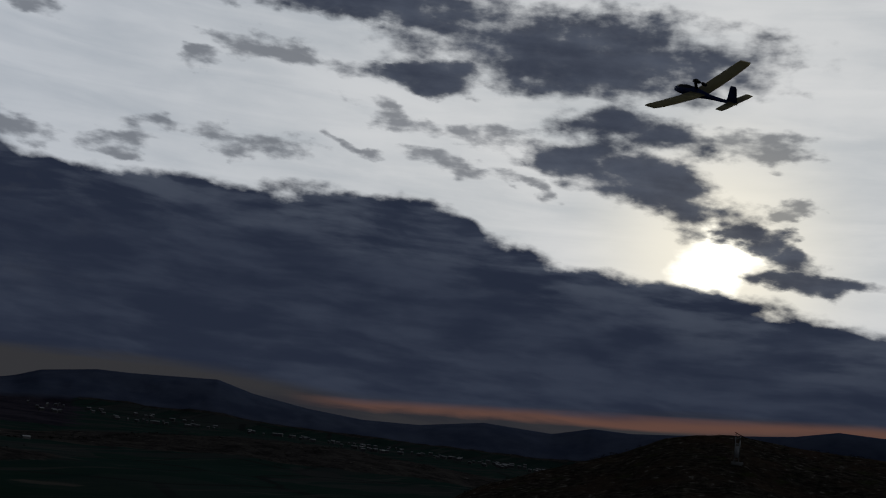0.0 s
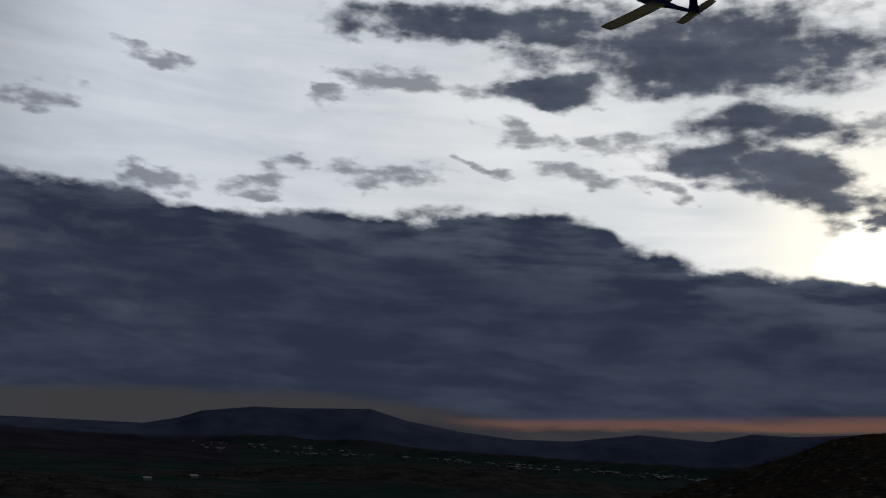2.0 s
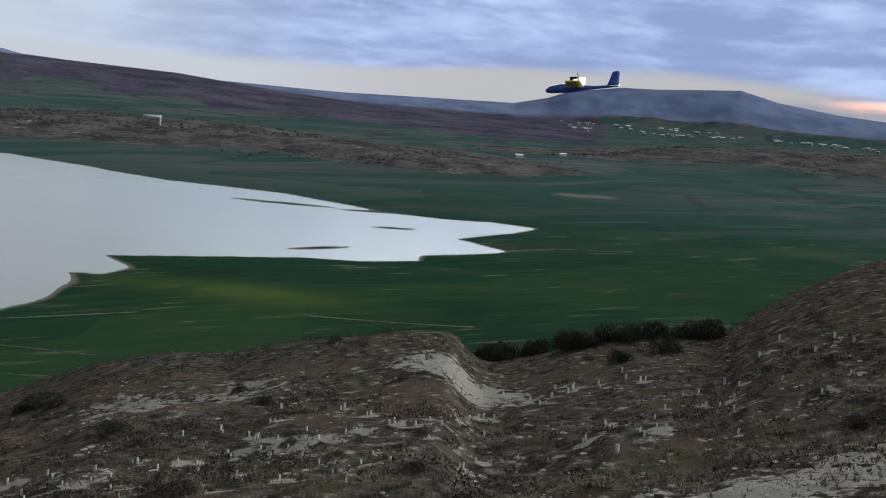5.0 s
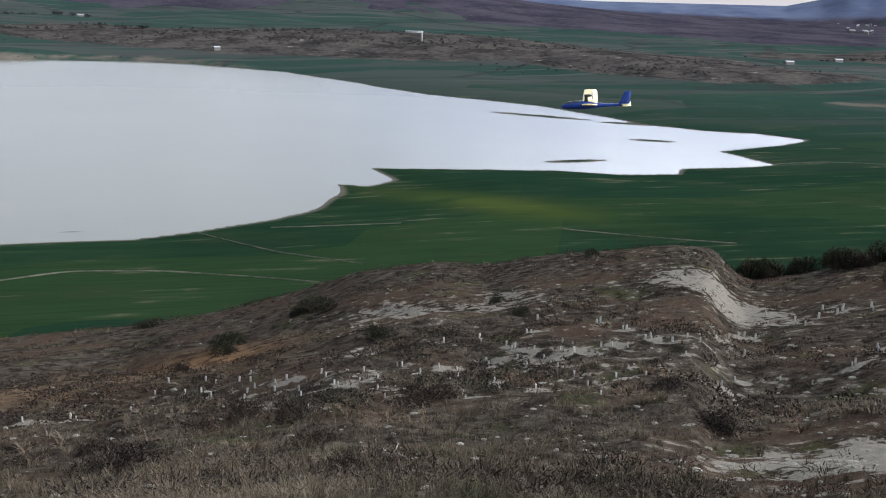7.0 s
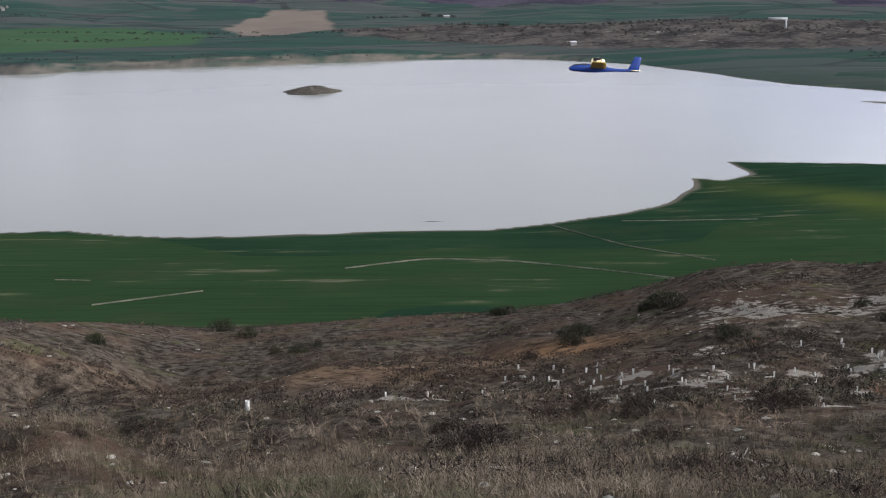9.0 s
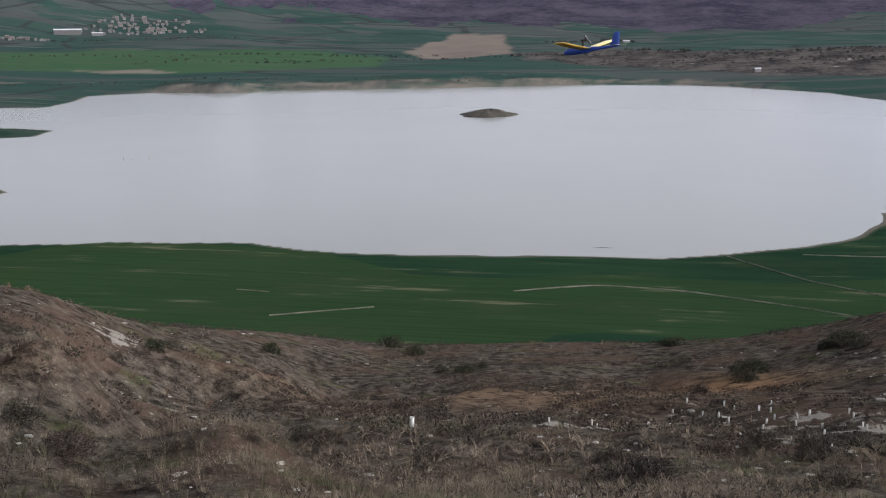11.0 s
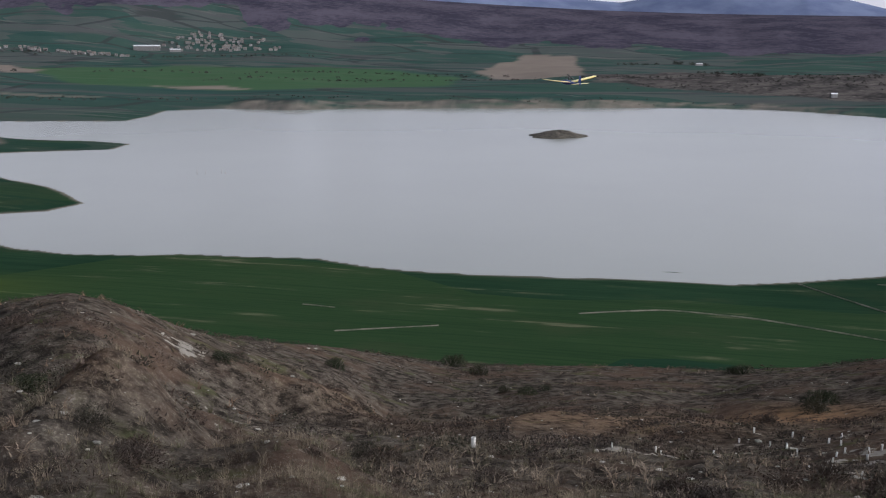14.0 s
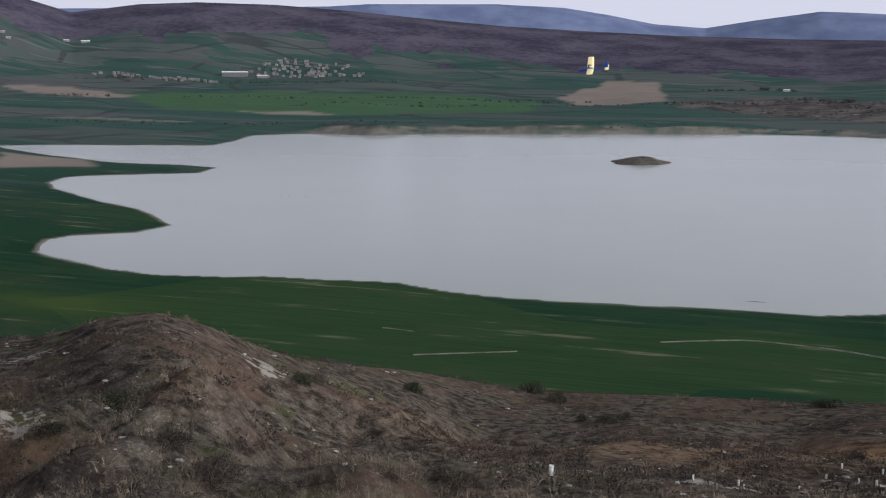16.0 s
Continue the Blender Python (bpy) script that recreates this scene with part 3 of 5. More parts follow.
def land(x, y, with_cover=True):
    """Height of the ground and its cover at plan points."""
    r = np.maximum(np.hypot(x, y), 0.01)
    az = np.degrees(np.arctan2(x, y))
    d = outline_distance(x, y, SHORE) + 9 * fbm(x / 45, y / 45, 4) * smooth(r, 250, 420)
    for cx, cy, wx, wy, turn in ISLETS:
        b = bump_at(x, y, cx, cy, wx, wy, turn)
        d = np.maximum(d, 7 * (b - 0.5) - 300 * np.maximum(0, 0.2 - b))
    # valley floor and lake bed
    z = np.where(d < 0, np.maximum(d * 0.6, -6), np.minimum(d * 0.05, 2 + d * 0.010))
    z = z + np.where(d > 0, 1, 0) * fbm(x / 260, y / 260, 4) * smooth(d, 40, 500) * 22
    # steep earth bank along the north shore
    bank = smooth(y, 900, 980) * smooth(x, 190, 110) * smooth(x, -470, -420)
    lump = 1 + 1.6 * fbm(x / 38, y / 38, 3)
    z = z + bank * lump * (3.4 * smooth(d, 3, 26) * smooth(d, 190, 60) * smooth(x, 30, -120) + 1.6 * smooth(d, 3, 16) * smooth(d, 120, 40))
    # low rises
    scrub = np.zeros_like(z)
    for cx, cy, wx, wy, turn, high in ((330, 1310, 420, 190, -22, 20), (610, 1010, 170, 110, -40, 10), (1490, 1110, 300, 230, -36, 30), (1200, 1200, 260, 130, -30, 5)):
        b = bump_at(x, y, cx, cy, wx, wy, turn)
        z = z + high * b * smooth(d, 5, 120)
        scrub = np.maximum(scrub, smooth(b, 0.10, 0.38))
    # wooded ridge and mountains
    wf = smooth(r, 2050, 3300) * smooth(r, 4300, 3300)
    wt = EYE + 3300 * np.tan(np.radians(skyline(az, WOODS)))
    ridge = wf * np.maximum(wt, 0) + wf * (1 - wf) * fbm(az / 5, r / 700, 4) * 90
    edge = skyline(az, WOOD_EDGE)
    wood = smooth(r + 520 * fbm(az / 2.5, r / 220, 4) + 300 * fbm(az / 9 + 4, r / 900, 3), edge - 40, edge + 60) * smooth(wt, -5, 20) * smooth(wf, 0.02, 0.06)
    mf = smooth(r, 3700, 4500) * smooth(r, 5200, 4500)
    mt = EYE + 4500 * np.tan(np.radians(skyline(az, MOUNTS + MOUNTS_EAST)))
    mount = mf * np.maximum(mt, 0) + mf * (1 - mf) * fbm(az / 3, r / 400, 4) * 120
    # wood and scrub together mark the mountains, coloured with painted haze
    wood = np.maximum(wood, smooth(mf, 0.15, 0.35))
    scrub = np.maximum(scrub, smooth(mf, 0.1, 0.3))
    z = np.maximum(z, np.maximum(z * (1 - wf) + ridge, z * (1 - mf) + mount))
    # the hill that the camera stands on
    rim, reach = np.radians(skyline(az, RIM_LINE)), skyline(az, REACH_LINE)
    k = np.clip(np.log(np.maximum(r, 12) / 12) / np.log(reach / 12), 0, 1) ** 1.25
    foot = np.radians(np.interp(az, (-60, 40, 62, 76, 100), (-28, -28, -22, -17, -15)))
    rise = foot + (rim - foot) * k
    hill = EYE + np.where(r < 12, -1.6 + (12 * np.tan(foot) + 1.6) * r / 12, r * np.tan(rise))
    hill = np.where(r > reach, EYE + r * np.tan(rim) - 0.03 * (r - reach) - 0.5 * np.maximum(r - reach - 8, 0), hill)
    rough = fbm(x / 16, y / 16, 5) * 3.4 * smooth(r, 14, 60) + fbm(x / 3.0, y / 3.0, 4) * 0.75 * smooth(r, 4, 12)
    ease = smooth(r, reach - 6, reach - 45)
    gully = 2.6 * bump_at(x, y, -29, 97, 6, 24, 22) + 1.6 * bump_at(x, y, -36, 60, 5, 16, -30) + 1.2 * bump_at(x, y, 3, 112, 5, 20, 10)
    hill = hill + rough * (0.15 + 0.85 * ease) - gully * ease - 0.5 * smooth(r, 20, 60) * ease
    west = smooth(az, -12, -24) * smooth(az, -58, -46) * ease * smooth(r, 18, 34)
    hill = hill + west * (4.0 * (4 * abs(fbm(x / 20 + 3, y / 20, 4)) - 0.45) + 1.8 * fbm(x / 6, y / 6, 4))
    near = smooth(hill - z, -0.3, 0.8)
    z = np.maximum(z, hill)
    if not with_cover:
        return z
    # bare ground: shore margins, scars, the pale track by the camera
    bare = smooth(d, 3.6, 1.2) * smooth(d, -3, 0) * 0.7
    bare = np.maximum(bare, bank * smooth(d + 40 * fbm(x / 25, y / 9, 4), 34, 20) * np.clip(0.62 + 2.2 * fbm(x / 16, y / 7, 4) - 0.3 * smooth(x, -60, 40), 0, 0.9))
    scar = np.zeros_like(z)
    for cx, cy, wx, wy, turn, much in ((60, 86, 4, 6, 20, 1.0), (55, 84, 3, 5, 10, 0.7), (29, 98, 4, 7, 0, 0.75), (23, 83, 2.5, 4, 0, 0.7), (41, 95, 3, 5, 0, 0.6), (36.5, 89, 3, 4, 0, 0.6),
                                       (32, 93, 3, 4, 0, 0.5), (-39.6, 76, 1.8, 4, 20, 1.0), (-52.7, 63, 2.5, 4, 0, 0.8), (-33.3, 39.2, 2.2, 1.6, 0, 1.0), (-22, 41.6, 3, 1.6, 0, 0.5), (-30, 66, 4, 5, 0, 0.4), (58, 77, 5, 5, 0, 0.5)):
        scar = scar + much * bump_at(x, y, cx, cy, wx, wy, turn)
    track = 1.15 * bump_at(x, y, 26, 23.5, 9, 4.6, 12) + 0.8 * bump_at(x, y, 42, 24, 12, 5, 10) + 0.4 * bump_at(x, y, 20, 29, 8, 4, -20)
    close = r < 140
    dug = np.zeros_like(z)
    dug_close, xc, yc = dug[close], x[close], y[close]
    for tx, ty in SAPLINGS:
        near_by = (abs(xc - tx) < 3) & (abs(yc - ty) < 3)
        dug_close[near_by] += 0.6 * np.exp(-((xc[near_by] - tx - 0.3) / 0.9) ** 2 - ((yc[near_by] - ty + 0.3) / 0.6) ** 2)
    dug[close] = dug_close
    bare = np.where(near > 0.5, np.clip(0.68 * scar + 0.85 * track + 0.8 * dug + (0.08 + 0.20 * smooth(az, 0, 30)) * smooth(r, 34, 60), 0, 1), bare)
    ochre = (1.1 * bump_at(x, y, 11.5, 99, 7, 6, -50) + 0.8 * bump_at(x, y, -28, 37.5, 4, 2) + 0.4 * bump_at(x, y, -10, 84, 22, 10)) * near
    ragged = 26 * fbm(x / 60, y / 60, 3)
    stubble = sum(smooth(outline_distance(x, y, p) + ragged, 6, -6) for p in STUBBLE)
    lush = smooth(outline_distance(x, y, LUSH) + ragged, 10, -10)
    stubble = stubble + 0.7 * smooth(bump_at(x, y, 625, 728, 30, 14, -30), 0.3, 0.5) + 0.6 * smooth(bump_at(x, y, -700, 1010, 100, 14, 5), 0.3, 0.5)
    young = 0.8 * bump_at(x, y, 150, 364, 48, 16, -48) + 0.5 * bump_at(x, y, -215, 270, 30, 14) + 0.4 * bump_at(x, y, 540, 420, 40, 20)
    return z, np.stack([wood, scrub, bare, near], -1), np.stack([ochre, stubble * (1 - near), young, lush], -1).clip(0, 1)


def mesh_from_arrays(name, co, faces, smooth_shade=True):
    me = bpy.data.meshes.new(name)
    n = faces.shape[1]
    me.vertices.add(len(co))
    me.vertices.foreach_set("co", np.ascontiguousarray(co, np.float32).ravel())
    me.loops.add(faces.size)
    me.loops.foreach_set("vertex_index", np.ascontiguousarray(faces, np.int32).ravel())
    me.polygons.add(len(faces))
    me.polygons.foreach_set("loop_start", np.arange(0, faces.size, n, dtype=np.int32))
    me.polygons.foreach_set("loop_total", np.full(len(faces), n, np.int32))
    me.polygons.foreach_set("use_smooth", np.full(len(faces), smooth_shade))
    me.update(calc_edges=True)
    return me


def make_ground():
    rings = [0.6]
    while rings[-1] < 4950:
        r = rings[-1]
        rings.append(r + (max(0.022 * r, 0.15) if r < 120 else min(max(0.022 * r * (120 / r) ** 1.0, 0.0000100 * r * r), 30)))
    rings = np.array(rings)
    az = np.concatenate([np.arange(-46, 88, 0.14), np.arange(88, 314, 3.0)])
    A, R = np.meshgrid(np.radians(az), rings)
    x, y = R * np.sin(A), R * np.cos(A)
    z, cover, tint = land(x, y)
    co = np.stack([x, y, z], -1).reshape(-1, 3)
    n, m = len(rings), len(az)
    i = np.arange(n - 1)[:, None] * m
    j = np.arange(m)[None]
    k = (np.arange(m)[None] + 1) % m
    quads = np.stack([i + j, i + m + j, i + m + k, i + k], -1).reshape(-1, 4)
    deep = (z < -2.0).ravel()
    quads = quads[~deep[quads].all(1)]
    centre = len(co)
    co = np.vstack([co, [[0, 0, EYE - 1.6]]])
    fan = np.stack([np.full(m, centre), np.arange(m), (np.arange(m) + 1) % m], -1)
    tris = np.concatenate([quads[:, [0, 1, 2]], quads[:, [0, 2, 3]], fan])
    me = mesh_from_arrays("ground", co, tris[:, ::-1])
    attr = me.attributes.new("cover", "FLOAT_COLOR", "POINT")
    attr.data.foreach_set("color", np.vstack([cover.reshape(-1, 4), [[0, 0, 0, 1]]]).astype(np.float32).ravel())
    attr = me.attributes.new("tint", "FLOAT_COLOR", "POINT")
    attr.data.foreach_set("color", np.vstack([tint.reshape(-1, 4), [[0, 0, 0, 1]]]).astype(np.float32).ravel())
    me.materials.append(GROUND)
    ob = new("ground", me)
    return tagged(ob, "dry scrubby hillside above green crop fields and wooded ridges", "ground", kind="structure")


ground = make_ground()


def make_water():
    bm = bmesh.new()
    cols, rows_n = 40, 25
    grid = [[bm.verts.new((-900 + 1600 * i / cols, 250 + 1000 * j / rows_n, 0)) for i in range(cols + 1)] for j in range(rows_n + 1)]
    for j in range(rows_n):
        for i in range(cols):
            bm.faces.new((grid[j][i], grid[j][i + 1], grid[j + 1][i + 1], grid[j + 1][i]))
    me = bpy.data.meshes.new("water")
    bm.to_mesh(me)
    bm.free()
    me.materials.append(WATER)
    return tagged(new("water", me), "calm pale grey reservoir reflecting the overcast sky", "lake", kind="structure")


make_water()


def height(x, y):
    return float(land(np.array([float(x)]), np.array([float(y)]), False)[0])


# ---- helpers for things ----


def part(name, bm, mat, parent=None, label="", shade=True):
    me = bpy.data.meshes.new(name)
    bmesh.ops.recalc_face_normals(bm, faces=bm.faces)
    bm.to_mesh(me)
    bm.free()
    for p in me.polygons:
        p.use_smooth = shade
    me.materials.append(mat)
    ob = new(name, me)
    if parent:
        ob.parent = parent
    if label:
        tagged(ob, label)
    return ob


def box(bm, x0, y0, z0, x1, y1, z1):
    m = Matrix.LocRotScale(((x0 + x1) / 2, (y0 + y1) / 2, (z0 + z1) / 2), None, (abs(x1 - x0), abs(y1 - y0), abs(z1 - z0)))
    return bmesh.ops.create_cube(bm, size=1, matrix=m)["verts"]


def tube(bm, p, q, r0, r1, seg=10):
    p, q = Vector(p), Vector(q)
    m = Matrix.Translation((p + q) / 2) @ (q - p).to_track_quat("Z", "Y").to_matrix().to_4x4()
    return bmesh.ops.create_cone(bm, cap_ends=True, segments=seg, radius1=r0, radius2=r1, depth=(q - p).length, matrix=m)["verts"]


def loft(bm, sections):
    """Skin closed rings of points."""
    rings = [[bm.verts.new(p) for p in s] for s in sections]
    for a, b in zip(rings, rings[1:]):
        for i in range(len(a)):
            j = (i + 1) % len(a)
            bm.faces.new((a[i], a[j], b[j], b[i]))
    bm.faces.new(rings[0])
    bm.faces.new(rings[-1][::-1])


# ---- the model aeroplane ----
FOAM_BLUE = simple("blue_foam", (0.013, 0.045, 0.24), (0.019, 0.062, 0.31), 9, 0.42, 0.1)
# yellow of the wing underside, set darker to put its shade into the colour
FOAM_YELLOW = simple("yellow_film", (0.50, 0.32, 0.03), (0.64, 0.43, 0.05), 7, 0.4, 0.05)
FOAM_CREAM = simple("cream_film", (0.76, 0.62, 0.26), (0.82, 0.71, 0.36), 7, 0.4, 0.05)
BLACK = simple("black_plastic", (0.012, 0.012, 0.013), (0.022, 0.022, 0.024), 20, 0.45)
GLASS_DARK = simple("smoked_canopy", (0.03, 0.034, 0.045), (0.055, 0.06, 0.07), 12, 0.15)


def aerofoil(chord, thick, x0, y, z, twist=0.0):
    pts = []
    for u, s in ((0, 0), (0.04, 1), (0.15, 1), (0.35, 1), (0.65, 1), (1, 0.06), (1, -0.06), (0.65, -1), (0.3, -1), (0.1, -1), (0.03, -1)):
        w = 2.9 * (math.sqrt(max(u, 0)) * 0.5 - 0.22 * u - 0.28 * u * u) if u < 1 else 0.05
        pts.append((x0 - u * chord, y, z + (s * w * thick if s > 0 else s * w * thick * 0.45)))
    return pts


def make_plane():
    plane = tagged(new("model_airplane"), "blue foam model aeroplane with yellow wings and a motor pylon, flying", "model airplane")
    bm = bmesh.new()
    rings = []
    for x, w, h, z in ((0.40, 0.008, 0.008, -0.012), (0.385, 0.028, 0.026, -0.010), (0.34, 0.040, 0.042, -0.004), (0.25, 0.046, 0.055, 0.004), (0.14, 0.046, 0.058, 0.006),
                       (0.02, 0.040, 0.050, 0.004), (-0.08, 0.026, 0.034, 0.002), (-0.22, 0.018, 0.022, 0.0), (-0.38, 0.014, 0.018, 0.004), (-0.52, 0.010, 0.015, 0.008)):
        rings.append([(x, w * math.cos(a), z + h * math.sin(a)) for a in (i * math.tau / 14 for i in range(14))])
    loft(bm, rings)
    part("fuselage", bm, FOAM_BLUE, plane, "blue moulded foam fuselage with a pointed nose")
    bm = bmesh.new()
    loft(bm, [[(x, w * math.cos(a), 0.030 + h * math.sin(a)) for a in (i * math.tau / 12 for i in range(12))]
              for x, w, h in ((0.36, 0.010, 0.006), (0.31, 0.030, 0.022), (0.22, 0.036, 0.036), (0.14, 0.036, 0.036), (0.09, 0.030, 0.028))])
    part("canopy", bm, GLASS_DARK, plane, "dark smoked cockpit cover")
    for side in (1, -1):
        for mat, name, lo in ((FOAM_CREAM, "wing_panel", 0.004), (FOAM_YELLOW, "wing_underside", -0.003)):
            bm = bmesh.new()
            sec = []
            for y, chord, thick, x0 in ((0.02, 0.210, 0.019, 0.118), (0.20, 0.206, 0.018, 0.116), (0.42, 0.196, 0.015, 0.110), (0.59, 0.182, 0.011, 0.104), (0.645, 0.150, 0.006, 0.092)):
                z = 0.014 + 0.10 * (y / 0.645) ** 1.3 + lo
                shrink = 1.0 if lo > 0 else 0.97
                sec.append([(px, side * py, pz) for px, py, pz in aerofoil(chord * shrink, thick if lo > 0 else thick * 0.8, x0 - (1 - shrink) * chord / 2, y, z)])
            loft(bm, sec)
            part(name, bm, mat, plane, "yellow wing skin underneath" if lo < 0 else "pale yellow upper wing skin")
        bm = bmesh.new()
        loft(bm, [[(px, side * py, pz) for px, py, pz in aerofoil(c, 0.006, x0, y, 0.016)] for y, c, x0 in ((0.0, 0.125, -0.415), (0.14, 0.120, -0.425), (0.205, 0.098, -0.435))])
        part("tailplane", bm, FOAM_CREAM, plane, "cream tailplane half")
    bm = bmesh.new()
    loft(bm, [[(px, pz, z) for px, pz, _ in ((p[0], p[2] * 1.0, 0) for p in aerofoil(c, 0.007, x0, 0, 0))] for z, c, x0 in ((0.0, 0.160, -0.365), (0.07, 0.125, -0.405), (0.165, 0.098, -0.445), (0.192, 0.068, -0.468))])
    part("fin", bm, FOAM_BLUE, plane, "tall blue tail fin")
    bm = bmesh.new()
    loft(bm, [[(0.06 + l * u, v, z) for u, v in ((0.5, 0), (0.2, 0.012), (-0.3, 0.012), (-0.5, 0), (-0.3, -0.012), (0.2, -0.012))] for z, l in ((0.03, 0.075), (0.085, 0.045), (0.13, 0.045))])
    part("motor_pylon", bm, BLACK, plane, "black motor pylon")
    bm = bmesh.new()
    tube(bm, (0.085, 0, 0.135), (0.005, 0, 0.135), 0.016, 0.019, 12)
    tube(bm, (0.005, 0, 0.135), (-0.02, 0, 0.135), 0.015, 0.007, 12)
    part("motor", bm, BLACK, plane, "black electric motor")
    prop = bmesh.new()
    for s in (1, -1):
        loft(prop, [[(-0.022 + u * tw, s * y, v * w) for u, v in ((0.25, -1), (0.35, 0.0), (0.0, 1), (-0.2, 0.1))] for y, w, tw in ((0.008, 0.010, 0.02), (0.05, 0.018, 0.02), (0.085, 0.015, 0.016), (0.10, 0.006, 0.010))])
    pr = part("propeller", prop, BLACK, plane, "two-bladed black propeller")
    pr.rotation_euler = (radians(40), 0, 0)
    pr.location = (0, 0, 0.135)
    return plane, pr


plane, propeller = make_plane()


# ---- island, posts and tracks ----
ISLAND_SOIL = simple("island_soil", (0.036, 0.034, 0.027), (0.085, 0.075, 0.058), 0.35, 0.95, 0.6, 0.2)
WEATHERED = simple("weathered_wood", (0.13, 0.115, 0.10), (0.30, 0.28, 0.25), 3.0, 0.9, 0.4, 0.2, stretch=(1, 1, 6))
PALE_SOIL = simple("pale_track_soil", (0.045, 0.055, 0.036), (0.13, 0.125, 0.098), 0.25, 0.95, 0.3, 0.2)


def make_island():
    bm = bmesh.new()
    rng = random.Random(4)
    rings = []
    for k in range(9):
        f = k / 8
        ring = []
        for i in range(44):
            a = i * math.tau / 44
            edge = 1 + 0.10 * math.sin(3 * a + 1) + 0.06 * math.sin(7 * a) + 0.05 * rng.random()
            x = 22 * math.cos(a) * (1 - f) * edge + 3 * f
            y = 19 * math.sin(a) * (1 - f) * edge
            lift = 6.6 * (f ** 0.85) * (1 - 0.25 * f) * (1 + 0.12 * math.sin(5 * a + k))
            ring.append((x, y, -0.7 + lift + 0.25 * rng.random()))
        rings.append(ring)
    loft(bm, rings)
    ob = part("island", bm, ISLAND_SOIL)
    ob.location = (-96, 778, 0)
    ob.rotation_euler = (0, 0, radians(8))
    tagged(ob, "small bare earth island with low scrub in the reservoir", "island", kind="structure")


make_island()


def make_post(h, r, lean):
    bm = bmesh.new()
    tube(bm, (0, 0, -3), (lean, 0, h), r, r * 0.75, 8)
    tube(bm, (lean, 0, h - 0.01), (lean, 0, h + 0.08), r * 0.75, r * 0.3, 8)
    return part("wooden_post", bm, WEATHERED)


for i, (a, h) in enumerate(((-26.4, 2.6), (-25.95, 1.8), (-25.1, 2.5), (-24.9, 1.2))):
    p = make_post(h, 0.16, 0.15 * (-1) ** i)
    p.location = (584 * math.sin(radians(a)), 584 * math.cos(radians(a)), 0)
    tagged(p, "thin weathered wooden post standing in the lake", "post", "posts in the lake")


def make_track(rows, width, seed, label):
    """A worn track draped over the fields, broken where the crop closes over it."""
    rng = random.Random(seed)
    pts = []
    for (x0, y0), (x1, y1) in zip(rows, rows[1:]):
        n = max(2, int(math.hypot(x1 - x0, y1 - y0) / 2.0))
        pts += [(x0 + (x1 - x0) * k / n, y0 + (y1 - y0) * k / n) for k in range(n)]
    pts = np.array(pts)
    for _ in range(6):
        pts[1:-1] = (pts[:-2] + 2 * pts[1:-1] + pts[2:]) / 4
    way = np.gradient(pts, axis=0)
    side = np.stack([-way[:, 1], way[:, 0]], -1) / np.maximum(np.hypot(*way.T), 1e-6)[:, None]
    bm = bmesh.new()
    prev = None
    for i, (p, s) in enumerate(zip(pts, side)):
        w = width * (0.35 + 0.9 * max(0, float(value_noise(np.array(i * 0.13 + seed), np.array(0.5))) - 0.2)) * (0.8 + 0.4 * rng.random())
        if value_noise(np.array(i * 0.07 + seed * 3), np.array(7.5)) < 0.47:
            prev = None
            continue
        q = [p + s * w * k for k in (-0.5, -0.17, 0.17, 0.5)]
        zs = land(np.array([v[0] for v in q]), np.array([v[1] for v in q]), False)
        cur = [bm.verts.new((v[0], v[1], z + u + 0.10)) for v, z, u in zip(q, zs, (-0.15, 0.16, 0.16, -0.15))]
        if prev:
            for a, b, c, d in zip(prev, prev[1:], cur[1:], cur):
                bm.faces.new((a, b, c, d))
        prev = cur
    tagged(part("track", bm, PALE_SOIL), label, "track", kind="structure")


for k, rows in enumerate(([(-96, 243), (-73, 254), (-56, 262), (-31, 279), (-4, 292), (19, 288), (45, 276), (70, 262)], [(36, 341), (47, 320), (56, 303), (78, 284)],
                          [(60, 345), (84, 342), (114, 338), (147, 333), (156, 320), (180, 304), (204, 291), (235, 283), (320, 268)],
                          [(-120, 268), (-104, 272), (-92, 270)], [(-150, 290), (-132, 289)], [(60, 262), (90, 258)], [(330, 462), (370, 460), (404, 440), (436, 436)],
                          [(590, 455), (640, 447)])):
    make_track(rows, 1.15, k + 1, "narrow worn earth track through green crops")

# ---- growth on the near slope ----
DRY_GRASS = growth_material("dry_grass", ((0.150, 0.124, 0.092), (0.100, 0.082, 0.061), (0.070, 0.068, 0.040)), 0.35)
PALE_GRASS = growth_material("bleached_grass", ((0.145, 0.118, 0.090), (0.108, 0.081, 0.060), (0.100, 0.066, 0.044)), 0.12)
HEATH = growth_material("winter_heath", ((0.044, 0.036, 0.031), (0.052, 0.038, 0.030), (0.036, 0.034, 0.024)), 0.12)
HEDGE = growth_material("bare_hedge", ((0.036, 0.037, 0.034), (0.048, 0.043, 0.041), (0.030, 0.036, 0.028)), 0.01)
EVERGREEN = growth_material("dark_evergreen", ((0.020, 0.025, 0.014), (0.028, 0.031, 0.017), (0.034, 0.031, 0.019)), 0.5)
STONE = simple("chalk_stone", (0.17, 0.175, 0.15), (0.34, 0.32, 0.285), 2.0, 0.95, 0.5, 0.2)
BARK = simple("grey_bark", (0.07, 0.06, 0.05), (0.14, 0.12, 0.10), 6, 0.95, 0.4, 0.1)
RNG = np.random.RandomState(11)


